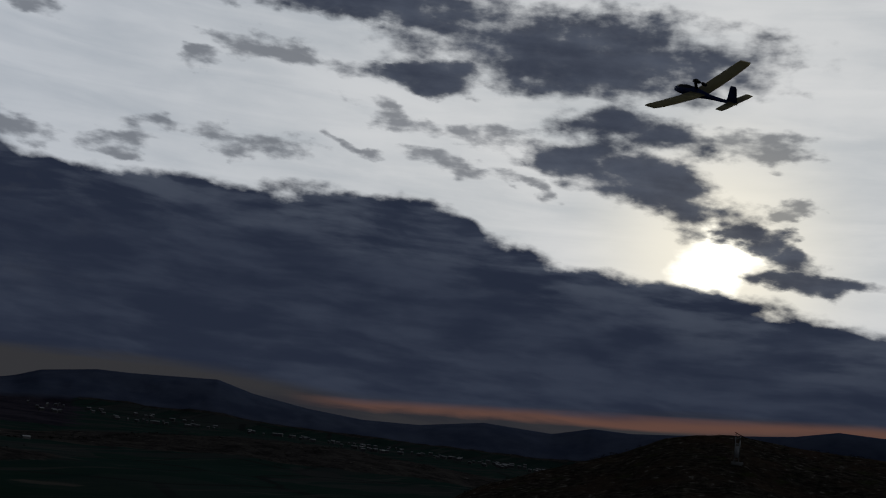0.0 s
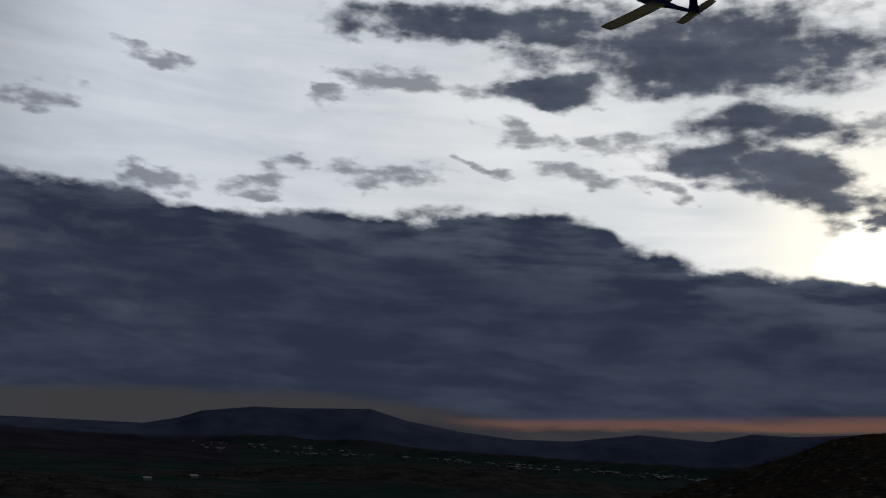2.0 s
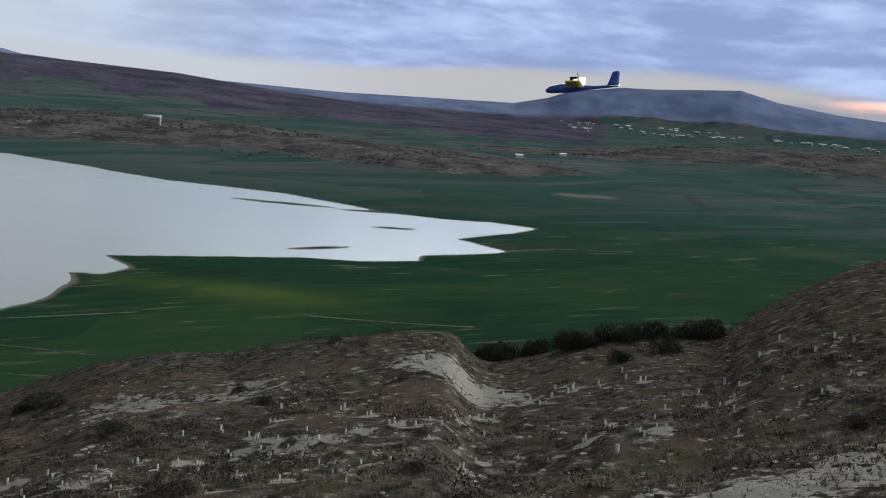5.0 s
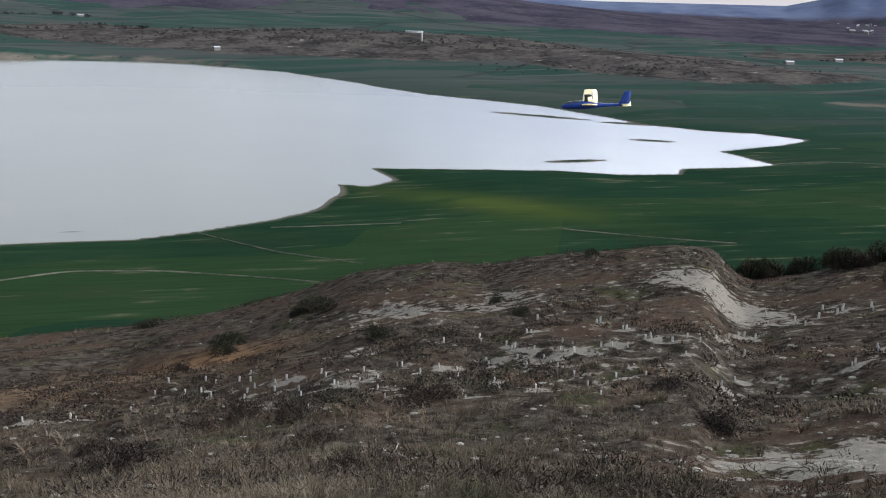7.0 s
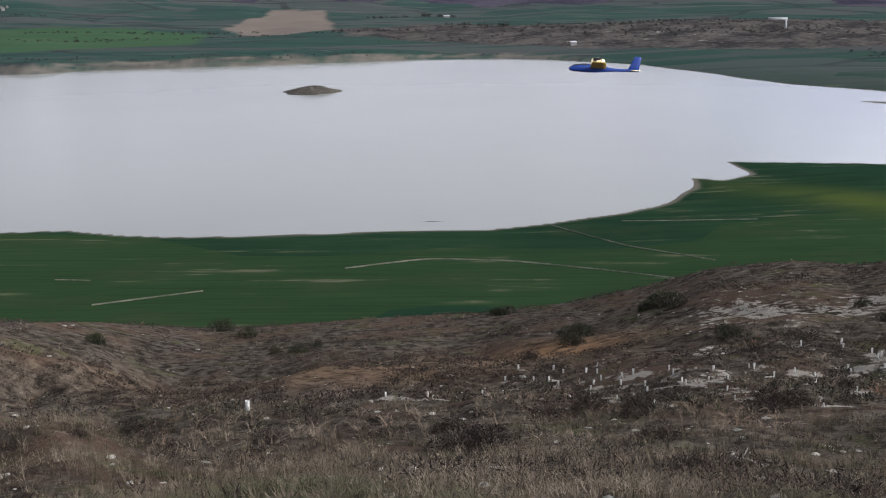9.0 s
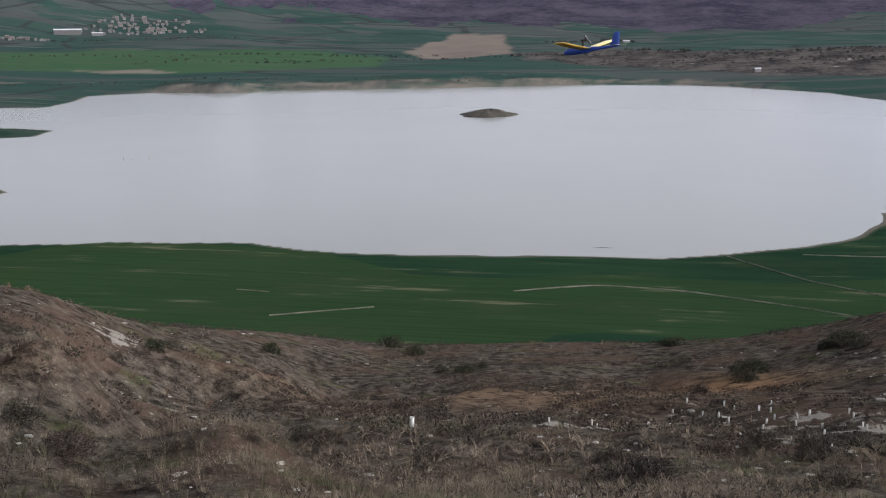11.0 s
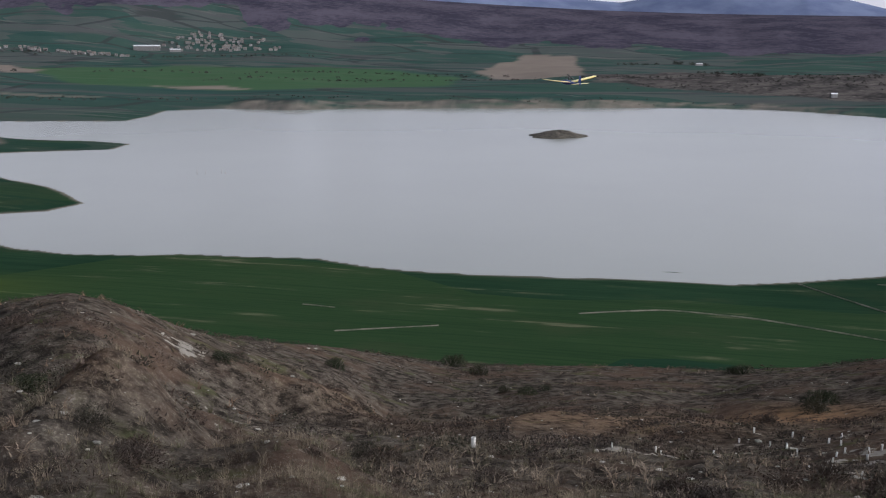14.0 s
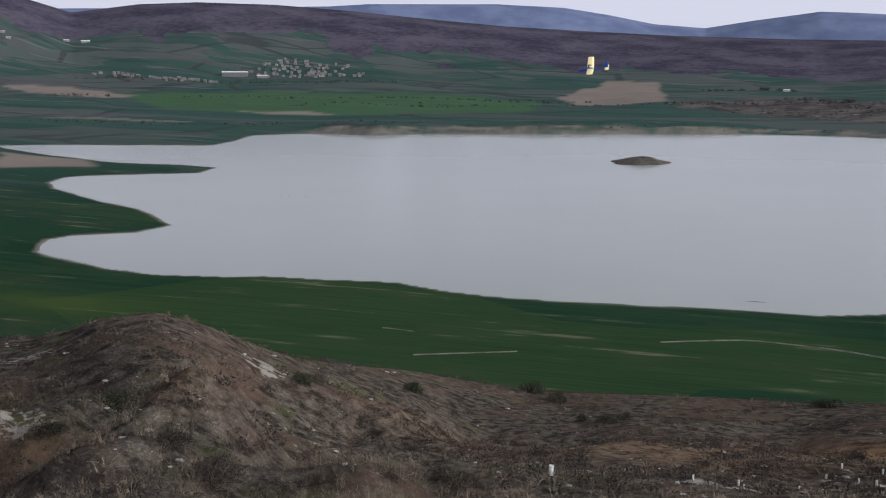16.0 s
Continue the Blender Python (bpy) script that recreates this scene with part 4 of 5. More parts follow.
def blade_tuft(n, spread, high, width):
    """Triangles of one tuft of bent blades."""
    tri = []
    for _ in range(n):
        a, l = RNG.rand() * math.tau, RNG.rand() ** 0.7
        base = np.array([math.cos(a), math.sin(a), 0]) * spread * 0.35 * l
        lean = np.array([math.cos(a), math.sin(a), 0]) * spread * (0.3 + 0.7 * RNG.rand())
        h = high * (0.45 + 0.55 * RNG.rand())
        b = a + 1.3 + RNG.rand()
        s = np.array([math.cos(b), math.sin(b), 0]) * width
        mid = base + lean * 0.35 + (0, 0, h * 0.65)
        tip = base + lean + (0, 0, h * (0.75 + 0.3 * RNG.rand()))
        tri += [[base - s, base + s, mid + s * 0.6], [mid - s * 0.6, mid + s * 0.6, tip]]
    return np.array(tri)


def twig_clump(n, radius, high, size, wide=0.3):
    """Triangles of a low, dense cushion of twigs with gaps and an uneven outline."""
    tri = []
    lobes = [(RNG.uniform(-0.6, 0.6), RNG.uniform(-0.6, 0.6), RNG.uniform(0.45, 0.75), RNG.uniform(0.6, 1.0)) for _ in range(6)]
    for _ in range(n):
        lx, ly, lr, lh = lobes[RNG.randint(6)]
        d = RNG.normal(size=3)
        d /= np.linalg.norm(d)
        d[2] = abs(d[2])
        c = np.array([(lx + d[0] * lr) * radius, (ly + d[1] * lr) * radius, d[2] * high * lh]) * (0.75 + 0.3 * RNG.rand())
        u = d * (1, 1, 0.8) + RNG.normal(size=3) * 0.55
        u /= np.linalg.norm(u)
        v = np.cross(u, RNG.normal(size=3))
        v /= np.linalg.norm(v)
        s = size * (0.5 + RNG.rand())
        tri.append([c - v * s * wide, c + v * s * wide, c + u * s * 1.5])
    return np.array(tri)


def scatter(name, mat, clumps, x, y, scale, label, category, sink=0.03):
    z = land(x, y, False) - sink
    turn = RNG.rand(len(x)) * math.tau
    pick = RNG.randint(len(clumps), size=len(x))
    out = []
    for k, c in enumerate(clumps):
        m = pick == k
        cs, sn = np.cos(turn[m])[:, None, None], np.sin(turn[m])[:, None, None]
        sc = scale[m][:, None, None]
        px = (c[None, :, :, 0] * cs - c[None, :, :, 1] * sn) * sc + x[m][:, None, None]
        py = (c[None, :, :, 0] * sn + c[None, :, :, 1] * cs) * sc + y[m][:, None, None]
        pz = c[None, :, :, 2] * sc + z[m][:, None, None]
        out.append(np.stack([px, py, pz], -1).reshape(-1, 3))
    co = np.concatenate(out)
    me = mesh_from_arrays(name, co, np.arange(len(co)).reshape(-1, 3), False)
    me.materials.append(mat)
    return tagged(new(name, me), label, category, kind="stuff")


def strew(n, r0, r1, a0, a1, keep, power=1.0):
    """Plan points, denser close by, kept where keep() says so."""
    r = r0 * (r1 / r0) ** (RNG.rand(n) ** power)
    a = np.radians(a0 + (a1 - a0) * RNG.rand(n))
    x, y = r * np.sin(a), r * np.cos(a)
    cover = land(x, y)[1]
    ok = (cover[:, 3] > 0.6) & (RNG.rand(n) < keep(x, y, r, cover[:, 2]))
    return x[ok], y[ok], r[ok]


def make_stones(x, y, r):
    bm = bmesh.new()
    bmesh.ops.create_icosphere(bm, subdivisions=1, radius=1.0)
    bm.verts.index_update()
    base = np.array([v.co[:] for v in bm.verts])
    tri = np.array([[v.index for v in f.verts] for f in bm.faces])
    bm.free()
    z = land(x, y, False)
    n = len(x)
    size = (0.03 + 0.10 * RNG.rand(n) ** 3) * (0.8 + np.minimum(r, 70) / 90)
    lump = 1 + 0.35 * (RNG.rand(n, len(base), 1) - 0.5)
    shape = np.stack([1 + RNG.rand(n), 0.8 + 0.6 * RNG.rand(n), 0.25 + 0.3 * RNG.rand(n)], -1)
    co = base[None] * lump * (size[:, None, None] * shape[:, None])
    co = co + np.stack([x, y, z + size * 0.15], -1)[:, None]
    faces = (tri[None] + (np.arange(n) * len(base))[:, None, None]).reshape(-1, 3)
    me = mesh_from_arrays("stones", co.reshape(-1, 3), faces, False)
    me.materials.append(STONE)
    tagged(new("stones", me), "scattered pale chalky stones on the slope", "stones", kind="stuff")


def growth():
    tufts = [blade_tuft(20, 0.22, 0.32, 0.007) for _ in range(5)]
    x, y, r = strew(24000, 5, 60, -46, 86, lambda x, y, r, b: np.clip(0.55 + 2.2 * fbm(x / 5, y / 5, 3), 0.05, 1) * (1 - 0.9 * np.clip(b * 1.6, 0, 1)), 0.85)
    scatter("dry_grass", DRY_GRASS, tufts, x, y, (0.6 + 0.9 * RNG.rand(len(x))) * (0.75 + r / 60), "tussocks of bleached winter grass on the slope", "grass")
    wisps = [blade_tuft(9, 0.5, 0.30, 0.035) for _ in range(5)]
    x, y, r = strew(9000, 34, 190, -46, 86, lambda x, y, r, b: np.clip(0.30 + 3.0 * fbm(x / 6 + 9, y / 6, 3), 0.03, 1))
    scatter("bleached_grass", PALE_GRASS, wisps, x, y, 0.6 + 1.1 * RNG.rand(len(x)), "pale flattened winter grass between the heath", "grass")
    clumps = [twig_clump(80, 0.55, 0.34, 0.07, 0.14) for _ in range(6)]
    x, y, r = strew(7000, 11, 45, -46, 86, lambda x, y, r, b: np.clip(0.35 + 3.2 * fbm(x / 9 + 40, y / 9, 3), 0.03, 1) * (1 - 0.85 * np.clip(b * 1.5, 0, 1)), 0.8)
    scatter("heath", HEATH, clumps, x, y, 0.50 + 1.1 * RNG.rand(len(x)) ** 1.6, "low dark cushions of leafless heath", "heath")
    clumps = [twig_clump(34, 0.55, 0.40, 0.09, 0.40) for _ in range(8)]
    x, y, r = strew(58000, 40, 215, -46, 86, lambda x, y, r, b: np.clip(0.34 + 3.4 * fbm(x / 8 + 40, y / 8, 4), 0.02, 1) * (0.25 + 0.75 * smooth(r, 40, 75)) * (1 - 0.7 * np.clip(b * 1.5, 0, 1)), 0.8)
    scatter("heath", HEATH, clumps, x, y, 0.35 + 1.1 * RNG.rand(len(x)) ** 1.8, "low dark cushions of leafless heath", "heath")
    make_stones(*strew(9000, 6, 130, -46, 86, lambda x, y, r, b: np.clip(0.14 + 1.1 * b + 0.6 * fbm(x / 4, y / 4, 3), 0.03, 1), 0.7))


growth()


def mesh_part(name, tri, mat, parent):
    me = mesh_from_arrays(name, tri.reshape(-1, 3), np.arange(tri.shape[0] * 3).reshape(-1, 3), False)
    me.materials.append(mat)
    ob = new(name, me)
    ob.parent = parent
    return ob


def make_bush(mat, n, radius, high, leaf, label):
    bush = tagged(new("bush"), label, "bush", "bushes on the slope")
    mesh_part("foliage", twig_clump(n, radius, high, leaf, 0.22), mat, bush)
    bm = bmesh.new()
    for k in range(7):
        a = k * 0.9
        p = Vector((0.08 * math.cos(a), 0.08 * math.sin(a), -0.15))
        q = Vector((radius * 0.55 * math.cos(a), radius * 0.55 * math.sin(a), high * (0.6 + 0.1 * (k % 3))))
        tube(bm, p, q, 0.035, 0.012, 6)
        tube(bm, q * 0.7, q * 0.7 + Vector((math.sin(a * 2) * 0.25, math.cos(a * 2) * 0.25, 0.3)), 0.015, 0.005, 5)
    part("stem", bm, BARK, bush)
    return bush


# kind (d: juniper, b: leafless), place, size
BUSHES = [("d", 14.3, 105.8, 1.9), ("d", 25.5, 113.6, 1.7), ("d", 8.6, 141.7, 1.5), ("b", 15.4, 44.6, 1.3), ("b", 24.3, 33.8, 1.3),
          ("b", 1, 32, 1.3), ("b", 7.4, 32.8, 0.9), ("b", 27.6, 42.7, 0.9), ("d", -31.2, 139.3, 2), ("d", -25.6, 132.3, 1.6),
          ("d", 24.8, 114.1, 1.6), ("d", 23, 114.9, 1.3), ("b", 0.2, 31.2, 1), ("b", 1.1, 31.6, 1.1), ("b", -7.1, 39.4, 0.9),
          ("d", -32.7, 45.4, 1.2), ("d", -37.4, 108.1, 1.3), ("b", -38.8, 83.4, 1.3), ("d", 7.2, 142.6, 1.3), ("d", -16.4, 112.8, 1.2),
          ("d", -15.1, 117, 1), ("d", -19.2, 114.4, 0.9), ("b", -17.5, 38.2, 1)]
BUSHES += [("b", -14.5, 47.4, 1.1), ("b", -15, 25.5, 0.8), ("b", 15, 44.3, 1.2), ("b", 21.7, 54.6, 0.9), ("b", 8.8, 42.7, 1.2),
          ("b", 4.7, 43.3, 1), ("b", -2.9, 40.3, 0.8), ("b", -13.8, 42.6, 1), ("b", -18.1, 41.9, 1.1), ("b", 5.3, 20.9, 0.6),
          ("b", 11.5, 48.3, 0.9), ("b", 6.5, 44.7, 1), ("b", 53.7, 34.1, 1.3), ("b", 52.5, 35.2, 1.1), ("d", 77.6, 81.3, 1.3),
          ("b", -21.2, 33, 1), ("b", -31.5, 38.8, 0.9), ("d", 58.3, 110.4, 1.2), ("d", 38.5, 92.7, 1), ("b", -13.4, 45.2, 1),
          ("b", -16.3, 35.2, 1), ("b", -14.1, 23.7, 0.9), ("b", 0.6, 40, 1.2)]
BUSHES += [('d', -33.4, 46.2, 0.95), ('d', -36.4, 76.9, 1.13), ('d', -36.9, 106.4, 1.35), ('b', -12.1, 26.3, 0.45), ('b', -15.0, 49.1, 0.75), ('b', -10.2, 27.2, 0.41), ('b', -11.1, 45.5, 0.56), ('d', 13.4, 101.6, 1.5), ('d', 21.9, 75.6, 1.26), ('b', 7.9, 42.3, 0.69), ('b', 14.3, 42.9, 0.72), ('b', 0.2, 20.2, 0.68), ('b', -15.9, 49.0, 0.89), ('b', 8.1, 93.5, 1.13), ('b', 25.1, 109.8, 1.8), ('d', 24.9, 116.2, 1.7), ('d', 14.7, 109.3, 1.4), ('b', 14.5, 43.6, 0.8), ('b', 24.6, 34.8, 0.8), ('d', 34.9, 78.9, 1.04), ('b', 9.1, 46.0, 0.75), ('b', 26.4, 42.3, 0.66), ('b', 20.9, 18.3, 0.41), ('d', 85.3, 82.4, 2.37), ('d', 96.6, 87.5, 2.95), ('d', 77.4, 81.5, 1.5)]


def plant_bushes():
    rng = random.Random(8)
    first = {"d": make_bush(EVERGREEN, 2400, 1.0, 1.0, 0.075, "dark green juniper bush on the dry slope"),
             "b": make_bush(HEATH, 2200, 1.0, 0.75, 0.08, "dense brown leafless bush on the dry slope")}
    spots = [(k, x, y, s, 0.85) for k, x, y, s in BUSHES]
    # the thicket behind the shoulder of the hill
    for _ in range(40):
        a, r = radians(36 + 12.5 * rng.random()), 128 + 8 * rng.random()
        spots.append(("d" if rng.random() < 0.6 else "b", r * math.sin(a), r * math.cos(a), 1.2 + 1.0 * rng.random(), 1.25))
    used = set()
    for kind, x, y, s, tall in spots:
        m = pose(x, y, height(x, y) - 0.08, 0, 0, (x * 37 + y * 11) % 360)
        b = first[kind]
        if kind in used:
            b = copy_thing(b, m)
        used.add(kind)
        b.matrix_basis = m
        b.scale = (s, s, s * tall)


plant_bushes()

# ---- tree shelters ----
SHELTER = simple("white_plastic_shelter", (0.52, 0.52, 0.50), (0.68, 0.68, 0.655), 5, 0.55, 0.1, random_tint=0.25)


def make_shelter():
    sh = tagged(new("tree_shelter"), "white plastic tree shelter tube staked on the planted slope", "tree shelter", "tree shelters on the slope")
    bm = bmesh.new()
    n = 12
    rings = []
    for z, r in ((-0.05, 0.100), (0.3, 0.098), (0.56, 0.100), (0.575, 0.106), (0.58, 0.100), (0.56, 0.092), (0.3, 0.09), (0.02, 0.09)):
        rings.append([(r * math.cos(i * math.tau / n) * (1.05 if i % 3 else 0.95), r * math.sin(i * math.tau / n), z) for i in range(n)])
    loft(bm, rings)
    part("tube", bm, SHELTER, sh)
    bm = bmesh.new()
    box(bm, 0.108, -0.014, -0.15, 0.134, 0.014, 0.66)
    bmesh.ops.bevel(bm, geom=bm.edges[:], offset=0.004, segments=1)
    part("stake", bm, WEATHERED, sh, "thin wooden stake")
    bm = bmesh.new()
    box(bm, 0.085, -0.02, 0.40, 0.138, 0.02, 0.415)
    part("tie", bm, BLACK, sh, "black cable tie")
    return sh


def plant_shelters():
    rng = random.Random(3)
    first = make_shelter()
    # shelters grow with distance, sized to fit the camera's view
    spots = [(x, y, math.hypot(x, y) * 0.0082 * (0.85 + 0.3 * rng.random())) for x, y in SAPLINGS] + [(x, y, 0.95) for x, y in TALL_SHELTERS]
    for i, (x, y, k) in enumerate(spots):
        big = i >= len(SAPLINGS)
        lean = 12 if big else 4 + 10 * rng.random()
        m = pose(x, y, height(x, y), lean * (rng.random() - 0.5), lean * (rng.random() - 0.4), rng.random() * 90)
        ob = copy_thing(first, m) if i else first
        ob.matrix_basis = m
        ob.scale = (k * (1.3 if big else 1.0), k * (1.3 if big else 1.0), k)
        if big:
            tagged(ob, "tall white plastic tree shelter, leaning")


plant_shelters()


def make_branch():
    bm = bmesh.new()
    pts = [Vector((-0.45, 0, 0.06)), Vector((-0.15, 0.05, 0.10)), Vector((0.15, -0.02, 0.08)), Vector((0.5, 0.05, 0.05))]
    for p, q, r in zip(pts, pts[1:], (0.055, 0.048, 0.036)):
        tube(bm, p, q, r, r * 0.85, 9)
    tube(bm, pts[1], pts[1] + Vector((0.1, 0.3, 0.16)), 0.03, 0.012, 7)
    tube(bm, pts[2], pts[2] + Vector((0.25, -0.22, 0.08)), 0.025, 0.01, 7)
    ob = part("dead_branch", bm, WEATHERED)
    ob.matrix_basis = pose(7.3, 23.3, height(7.3, 23.3) + 0.05, 0, 4, -20)
    tagged(ob, "bleached dead branch lying in short grass", "branch")


make_branch()

# ---- hilltop mast ----
CONCRETE = simple("concrete", (0.34, 0.33, 0.31), (0.46, 0.45, 0.43), 2.5, 0.9, 0.3)
PANEL = simple("solar_glass", (0.012, 0.016, 0.035), (0.02, 0.026, 0.05), 6, 0.15)
STEEL = simple("galvanised_steel", (0.35, 0.36, 0.37), (0.48, 0.49, 0.50), 8, 0.45, 0.1, metal=0.8)
WHITE_PAINT = simple("white_paint", (0.70, 0.70, 0.68), (0.80, 0.80, 0.78), 3, 0.6, 0.1)


def make_mast():
    a, r = radians(75.65), 185
    while math.degrees(math.atan2(height(r * math.sin(a), r * math.cos(a)) - EYE, r)) > 0.85 and r > 90:
        r -= 1
    k = r * math.tan(radians(1.65)) / 4.4
    mast = tagged(new("instrument_mast"), "white instrument mast with a slanting solar panel on the bare hilltop", "mast")
    bm = bmesh.new()
    box(bm, -0.7, -0.6, -0.5, 0.9, 0.6, 0.35)
    bmesh.ops.bevel(bm, geom=bm.edges[:], offset=0.04, segments=2)
    part("plinth", bm, CONCRETE, mast, "weathered concrete plinth")
    bm = bmesh.new()
    box(bm, -0.28, -0.25, 0.9, 0.28, 0.25, 2.5)
    bmesh.ops.bevel(bm, geom=bm.edges[:], offset=0.03, segments=2)
    cabinet = part("cabinet", bm, WHITE_PAINT, mast, "white weatherproof cabinet")
    bm = bmesh.new()
    box(bm, -0.2, -0.275, 1.05, 0.2, -0.253, 2.35)
    part("cabinet_door", bm, WHITE_PAINT, cabinet)
    for x, y in ((-0.3, -0.3), (0.3, -0.3), (-0.3, 0.3), (0.3, 0.3)):
        bm = bmesh.new()
        tube(bm, (x, y, 0.3), (x, y, 3.95 - x * 0.5), 0.05, 0.05, 8)
        part("leg", bm, STEEL, mast)
    for z in (2.75, 3.55):
        bm = bmesh.new()
        for y in (-0.3, 0.3):
            tube(bm, (-0.35, y, z), (0.35, y, z), 0.06, 0.06, 8)
        for x in (-0.3, 0.3):
            tube(bm, (x, -0.35, z), (x, 0.35, z), 0.06, 0.06, 8)
        part("crossbar", bm, STEEL, mast)
    bm = bmesh.new()
    box(bm, -0.85, -0.65, -0.03, 0.85, 0.65, 0.03)
    bmesh.ops.bevel(bm, geom=bm.edges[:], offset=0.012, segments=1)
    bmesh.ops.transform(bm, matrix=pose(0.35, 0, 3.95, 0, 24, 0), verts=bm.verts)
    part("solar_panel", bm, PANEL, mast, "dark slanting solar panel")
    x, y = r * math.sin(a), r * math.cos(a)
    mast.matrix_basis = pose(x, y, height(x, y), 0, 0, -75)
    mast.scale = (k, k, k)


make_mast()

# ---- village and outlying buildings ----
PLASTER = simple("pale_plaster", (0.075, 0.074, 0.073), (0.19, 0.186, 0.182), 0.5, 0.9, 0.2, random_tint=0.6)
TILES = simple("clay_tiles", (0.075, 0.062, 0.056), (0.15, 0.125, 0.11), 0.8, 0.9, 0.3, random_tint=0.6)
SHEET = simple("pale_sheet_roof", (0.38, 0.39, 0.40), (0.56, 0.57, 0.58), 0.2, 0.5, 0.1, random_tint=0.2)
DARK_OPENING = simple("dark_opening", (0.02, 0.02, 0.022), (0.04, 0.04, 0.045), 1, 0.3)


def make_house(name, w, d, h, pitch, wall_mat, roof_mat, label, category, group, windows=3):
    house = tagged(new(name), label, category, group)
    bm = bmesh.new()
    box(bm, -w / 2, -d / 2, -3, w / 2, d / 2, h)
    gable = [bm.verts.new(p) for p in ((-w / 2, -d / 2, h), (-w / 2, d / 2, h), (-w / 2, 0, h + pitch - 0.05), (w / 2, -d / 2, h), (w / 2, d / 2, h), (w / 2, 0, h + pitch - 0.05))]
    bm.faces.new(gable[:3])
    bm.faces.new(gable[3:])
    wall = part("wall", bm, wall_mat, house, shade=False)
    bm = bmesh.new()
    t, o = 0.22, 0.4
    e = pitch * o / (d / 2)
    sec = [(-d / 2 - o, h - e), (0, h + pitch), (d / 2 + o, h - e), (d / 2 + o, h - e + t), (0, h + pitch + t), (-d / 2 - o, h - e + t)]
    loft(bm, [[(x, y, z) for y, z in sec] for x in (-w / 2 - o, w / 2 + o)])
    part("roof", bm, roof_mat, house, shade=False)
    for k in range(windows):
        x = -w / 2 + w * (k + 0.5) / windows
        bm = bmesh.new()
        box(bm, x - 0.55, -d / 2 - 0.03, h * 0.35, x + 0.55, -d / 2 + 0.05, h * 0.35 + 1.3)
        part("window", bm, DARK_OPENING, wall, shade=False)
    return house


def build_villages():
    rng = random.Random(21)
    kinds = [make_house("house", w, d, h, p, PLASTER, TILES, "plastered village house with a brown tiled roof", "house", "houses of the villages", 2)
             for w, d, h, p in ((5.5, 5, 3.0, 1.3), (6.8, 5.5, 3.3, 1.5), (4.6, 4.4, 4.0, 1.2))]
    used = [False] * 3
    for cx, cy, wx, wy, n in ((-1000, 2110, 85, 95, 92), (-915, 2080, 80, 30, 26), (-1225, 1855, 110, 22, 30), (-1110, 1868, 50, 18, 18)):
        for _ in range(n):
            x, y = cx + wx * rng.uniform(-1, 1), cy + wy * rng.uniform(-1, 1)
            k = rng.randrange(3)
            m = pose(x, y, height(x, y), 0, 0, rng.choice((0, 90)) + 26 + rng.uniform(-14, 14))
            if used[k]:
                copy_thing(kinds[k], m)
            else:
                kinds[k].matrix_basis = m
                used[k] = True
    # the town on the plain below the far mountain
    block = make_house("town_building", 26, 16, 8, 2.2, PLASTER, SHEET, "pale low building of the distant town", "building", "buildings of the distant town", 4)
    for i in range(150):
        a = rng.choice((rng.uniform(39, 52), rng.uniform(52, 66), rng.uniform(55.5, 66)))
        r = rng.uniform(3050, 3750)
        x, y = r * math.sin(radians(a)), r * math.cos(radians(a))
        m = pose(x, y, height(x, y) + 1, 0, 0, -a + rng.uniform(-20, 20))
        k = rng.uniform(0.2, 0.62)
        ob = copy_thing(block, m) if i else block
        ob.matrix_basis = m
        ob.scale = (k, k, 0.7 + 0.3 * k)
    shed = make_house("warehouse", 52, 20, 7, 2.0, PLASTER, SHEET, "long white warehouse beside the village", "warehouse", "", 6)
    shed.matrix_basis = pose(-1086, 1990, height(-1086, 1990), 0, 0, 26)
    annexe = copy_thing(shed, pose(-1028, 2000, height(-1028, 2000), 0, 0, 26))
    annexe.scale = (0.42, 0.7, 0.7)
    tagged(annexe, "small white hall beside the long warehouse")
    for x, y, k in ((-1600, 2130, 0.35), (-1566, 2155, 0.55), (-1690, 2020, 0.45), (-1655, 2000, 0.3), (-1566, 1855, 0.25), (833, 1110, 0.35), (946, 1159, 0.35),
                    (143, 1163, 0.2), (10, 1980, 0.32)):
        ob = copy_thing(shed, pose(x, y, height(x, y), 0, 0, 20 - math.degrees(math.atan2(x, y)) * 0.5))
        ob.scale = (k * 0.7, max(k, 0.3) * 0.7, 0.5)
        tagged(ob, "pale farm shed among the fields", "shed", "farm sheds")


build_villages()


def make_gantry():
    # white T shape beside the field, built as a beam on one leg
    gantry = tagged(new("conveyor_gantry"), "white gantry with a long beam on one leg beside a field", "gantry")
    bm = bmesh.new()
    box(bm, -19, -1.6, 9.4, 2, 1.6, 11.6)
    bmesh.ops.bevel(bm, geom=bm.edges[:], offset=0.2, segments=1)
    part("beam", bm, SHEET, gantry)
    bm = bmesh.new()
    box(bm, -0.2, -1.2, -2, 1.6, 1.2, 9.4)
    part("leg", bm, SHEET, gantry)
    gantry.matrix_basis = pose(386, 1206, height(386, 1206), 0, 0, -18)


make_gantry()


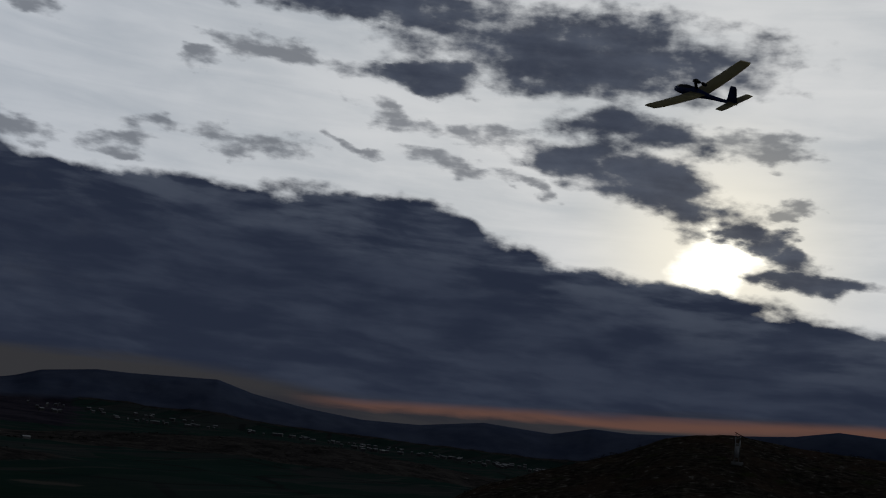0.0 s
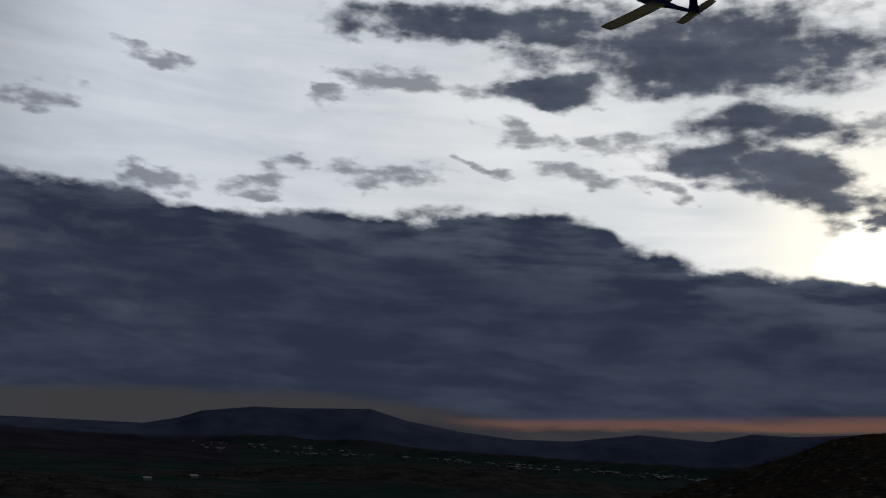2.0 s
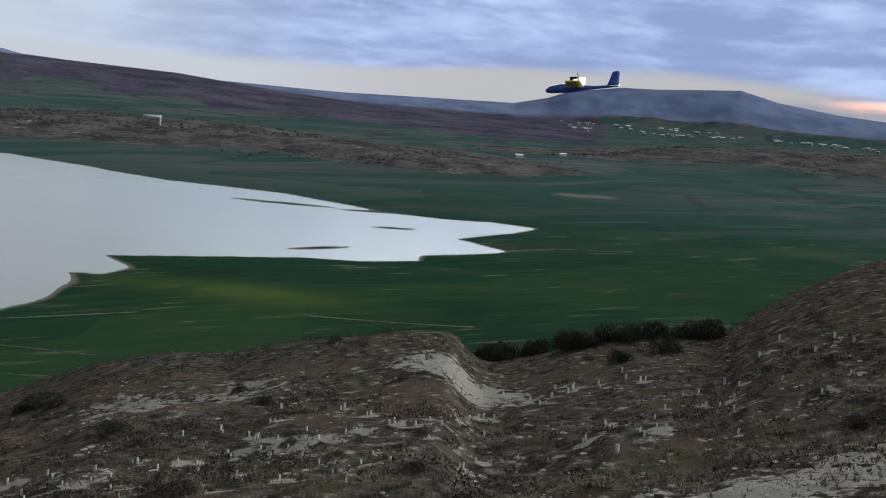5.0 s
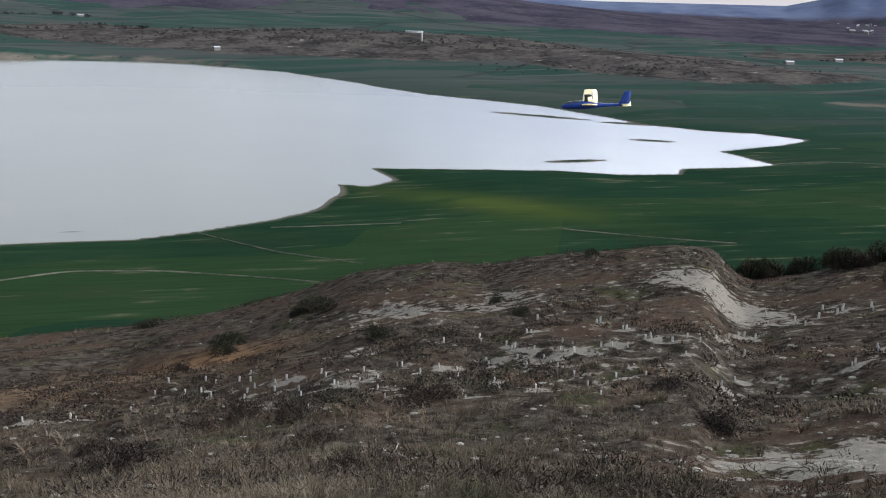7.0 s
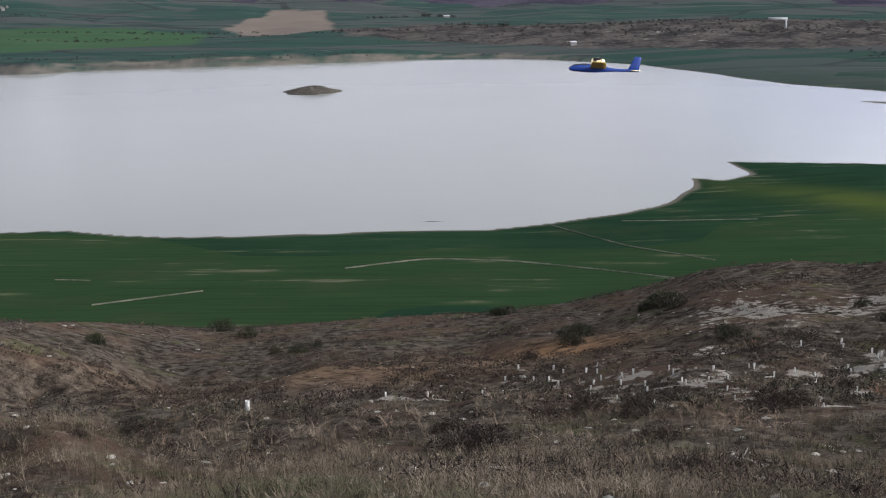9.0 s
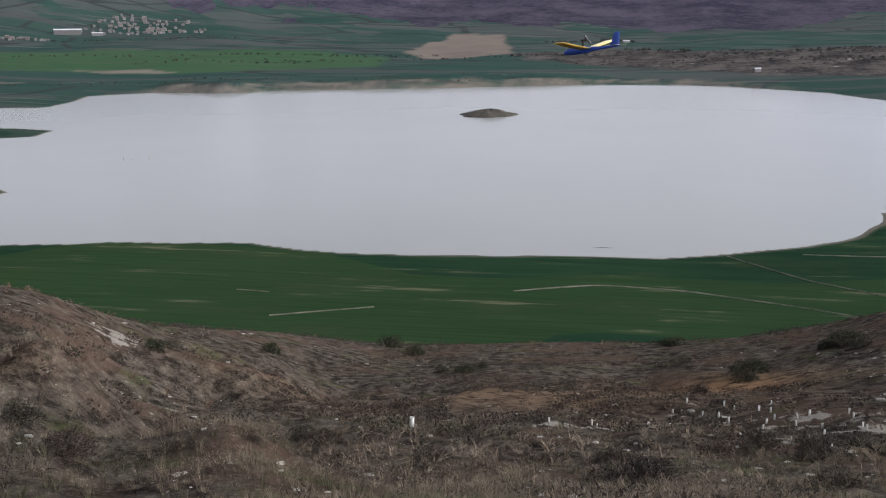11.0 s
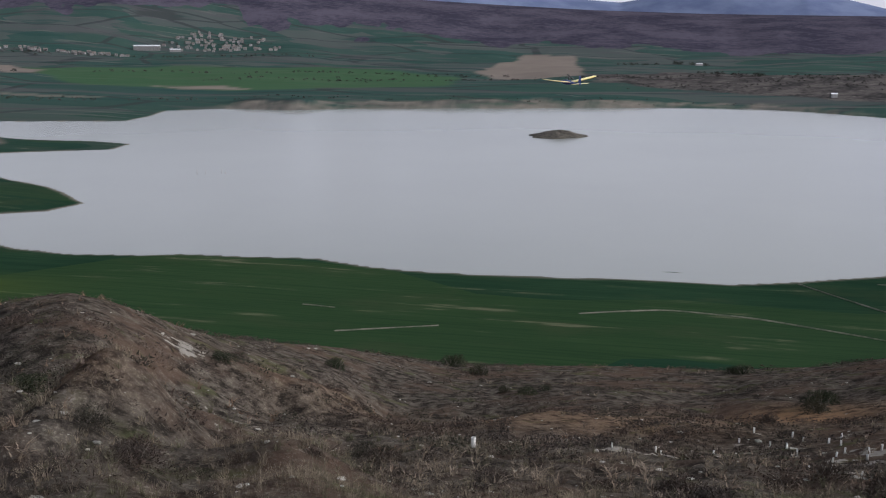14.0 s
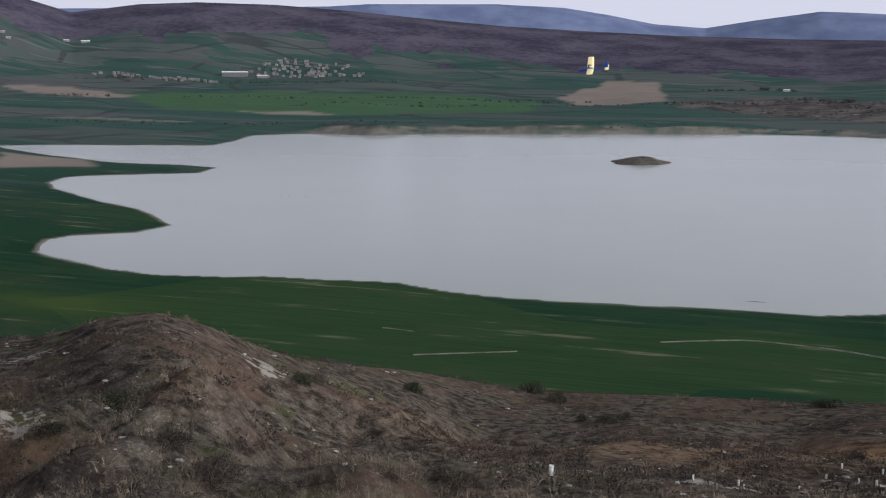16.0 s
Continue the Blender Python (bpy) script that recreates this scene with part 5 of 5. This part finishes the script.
def far_growth():
    """Hedges, spinneys and single trees of the valley."""
    clumps = [twig_clump(60, 0.6, 0.8, 0.13, 0.5) for _ in range(4)]
    xs, ys, ss = [], [], []
    for rows, n, size in (([(-620, 1290), (-330, 1395), (-120, 1420), (90, 1400)], 150, 3.2), ([(-900, 1500), (-480, 1560), (-260, 1600)], 90, 3.4),
                          ([(-1330, 1800), (-1000, 1890), (-700, 2010)], 120, 4.2), ([(20, 1530), (60, 1440), (90, 1420)], 40, 4.6), ([(-140, 1960), (30, 2000)], 40, 5.0),
                          ([(-1120, 1440), (-980, 1460)], 14, 4.5), ([(200, 1240), (560, 1130)], 120, 2.6), ([(60, 1300), (330, 1330)], 120, 2.8), ([(400, 1000), (600, 930)], 60, 2.4),
                          ([(930, 1190), (1500, 1330)], 110, 3.4), ([(1200, 960), (1620, 1120)], 90, 2.6), ([(-560, 1010), (-330, 1060)], 50, 2.4), ([(-760, 960), (-600, 980)], 60, 2.4), ([(-1120, 2060), (-900, 2140)], 160, 3.0), ([(-1320, 1840), (-1080, 1880)], 90, 3.0), ([(-60, 1290), (420, 1210)], 160, 2.2), ([(500, 960), (720, 1000)], 90, 2.2),
                          ([(-300, 1040), (100, 1130)], 70, 1.8)):
        p = np.array(rows, float)
        seg = RNG.randint(len(p) - 1, size=n)
        f = RNG.rand(n)[:, None]
        q = p[seg] * (1 - f) + p[seg + 1] * f + RNG.normal(size=(n, 2)) * (7, 14)
        xs.append(q[:, 0]), ys.append(q[:, 1]), ss.append(size * (0.5 + RNG.rand(n)))
    # thorn scrub over the rough ground beyond the lake
    for cx, cy, wx, wy, turn, n in ((330, 1300, 330, 120, -22, 900), (1350, 1130, 260, 150, -36, 260), (610, 1010, 120, 60, -40, 120)):
        u, v = RNG.normal(size=n) * wx * 0.6, RNG.normal(size=n) * wy * 0.6
        c, k = math.cos(radians(turn)), math.sin(radians(turn))
        px, py = cx + u * c - v * k, cy + u * k + v * c
        dry = land(px, py, False) > 1.5
        xs.append(px[dry]), ys.append(py[dry]), ss.append(1.0 + 2.2 * RNG.rand(dry.sum()) ** 2)
    scatter("hedgerow", HEDGE, clumps, np.concatenate(xs), np.concatenate(ys), np.concatenate(ss), "bare winter hedges and spinneys between the fields", "hedge", 0.3)


far_growth()


# ---- what moves ----
# seconds, place, bank, dip of the nose, heading
FLIGHT = [
    (0.0, 10.079, 3.229, 83.821, -38.2, -23.2, 65.4), (0.5, 8.939, 3.04, 83.13, -33.5, -22.2, 70.2),
    (1.0, 7.886, 3.212, 82.971, -35.1, -21.3, 82.8), (1.5, 8.306, 3.845, 83.7, -40.9, -30.1, 70.7),
    (2.0, 8.446, 4.328, 84.228, -47.6, -28.2, 73.8), (2.5, 7.465, 4.23, 83.115, -45.3, -7.2, 103.4),
    (3.0, 7.797, 5.072, 82.349, -38.2, 4.1, 111.5), (3.5, 8.551, 6.73, 81.636, -5.5, 7.2, 124.8),
    (4.0, 8.796, 8.313, 80.973, -6.3, 5.0, 130.0), (6.5, 7.665, 12.447, 79.224, 1.9, 10.5, 147.6),
    (7.0, 6.644, 13.04, 78.586, -4.1, 4.3, 152.3), (7.5, 5.429, 13.766, 78.402, -2.7, -0.8, 157.4),
    (8.0, 4.119, 14.31, 78.513, -3.6, -2.4, 160.6), (8.5, 3.011, 14.345, 78.675, -5.1, -4.4, 167.0),
    (9.0, 2.098, 14.193, 78.81, 2.4, -3.3, 172.1), (9.5, 1.263, 13.764, 78.868, 7.5, -1.2, 167.6),
    (10.0, 0.546, 13.894, 79.032, 5.7, 1.9, 154.5), (12.3, -1.384, 16.421, 79.578, -4.7, 10.4, 142.2),
    (12.5, -1.569, 16.619, 79.299, -2.3, 8.0, 140.4), (13.0, -2.475, 19.51, 78.498, 8.5, 2.4, 139.4),
    (13.5, -2.99, 22.127, 78.52, 16.7, -0.2, 130.2), (14.0, -2.694, 24.087, 78.738, -2.7, -1.6, 123.1),
    (14.5, -2.666, 31.824, 78.974, -20.3, -12.9, 123.7), (15.0, -2.736, 32.003, 79.862, -29.7, -8.0, 148.7),
    (15.5, -3.68, 31.905, 79.965, -28.7, 2.6, 165.7), (16.0, -5.611, 32.785, 79.467, -23.7, 5.2, -174.6),
]


def motions():
    walk(plane, [(t, pose(x, y, z, a, b, c)) for t, x, y, z, a, b, c in FLIGHT])


motions()
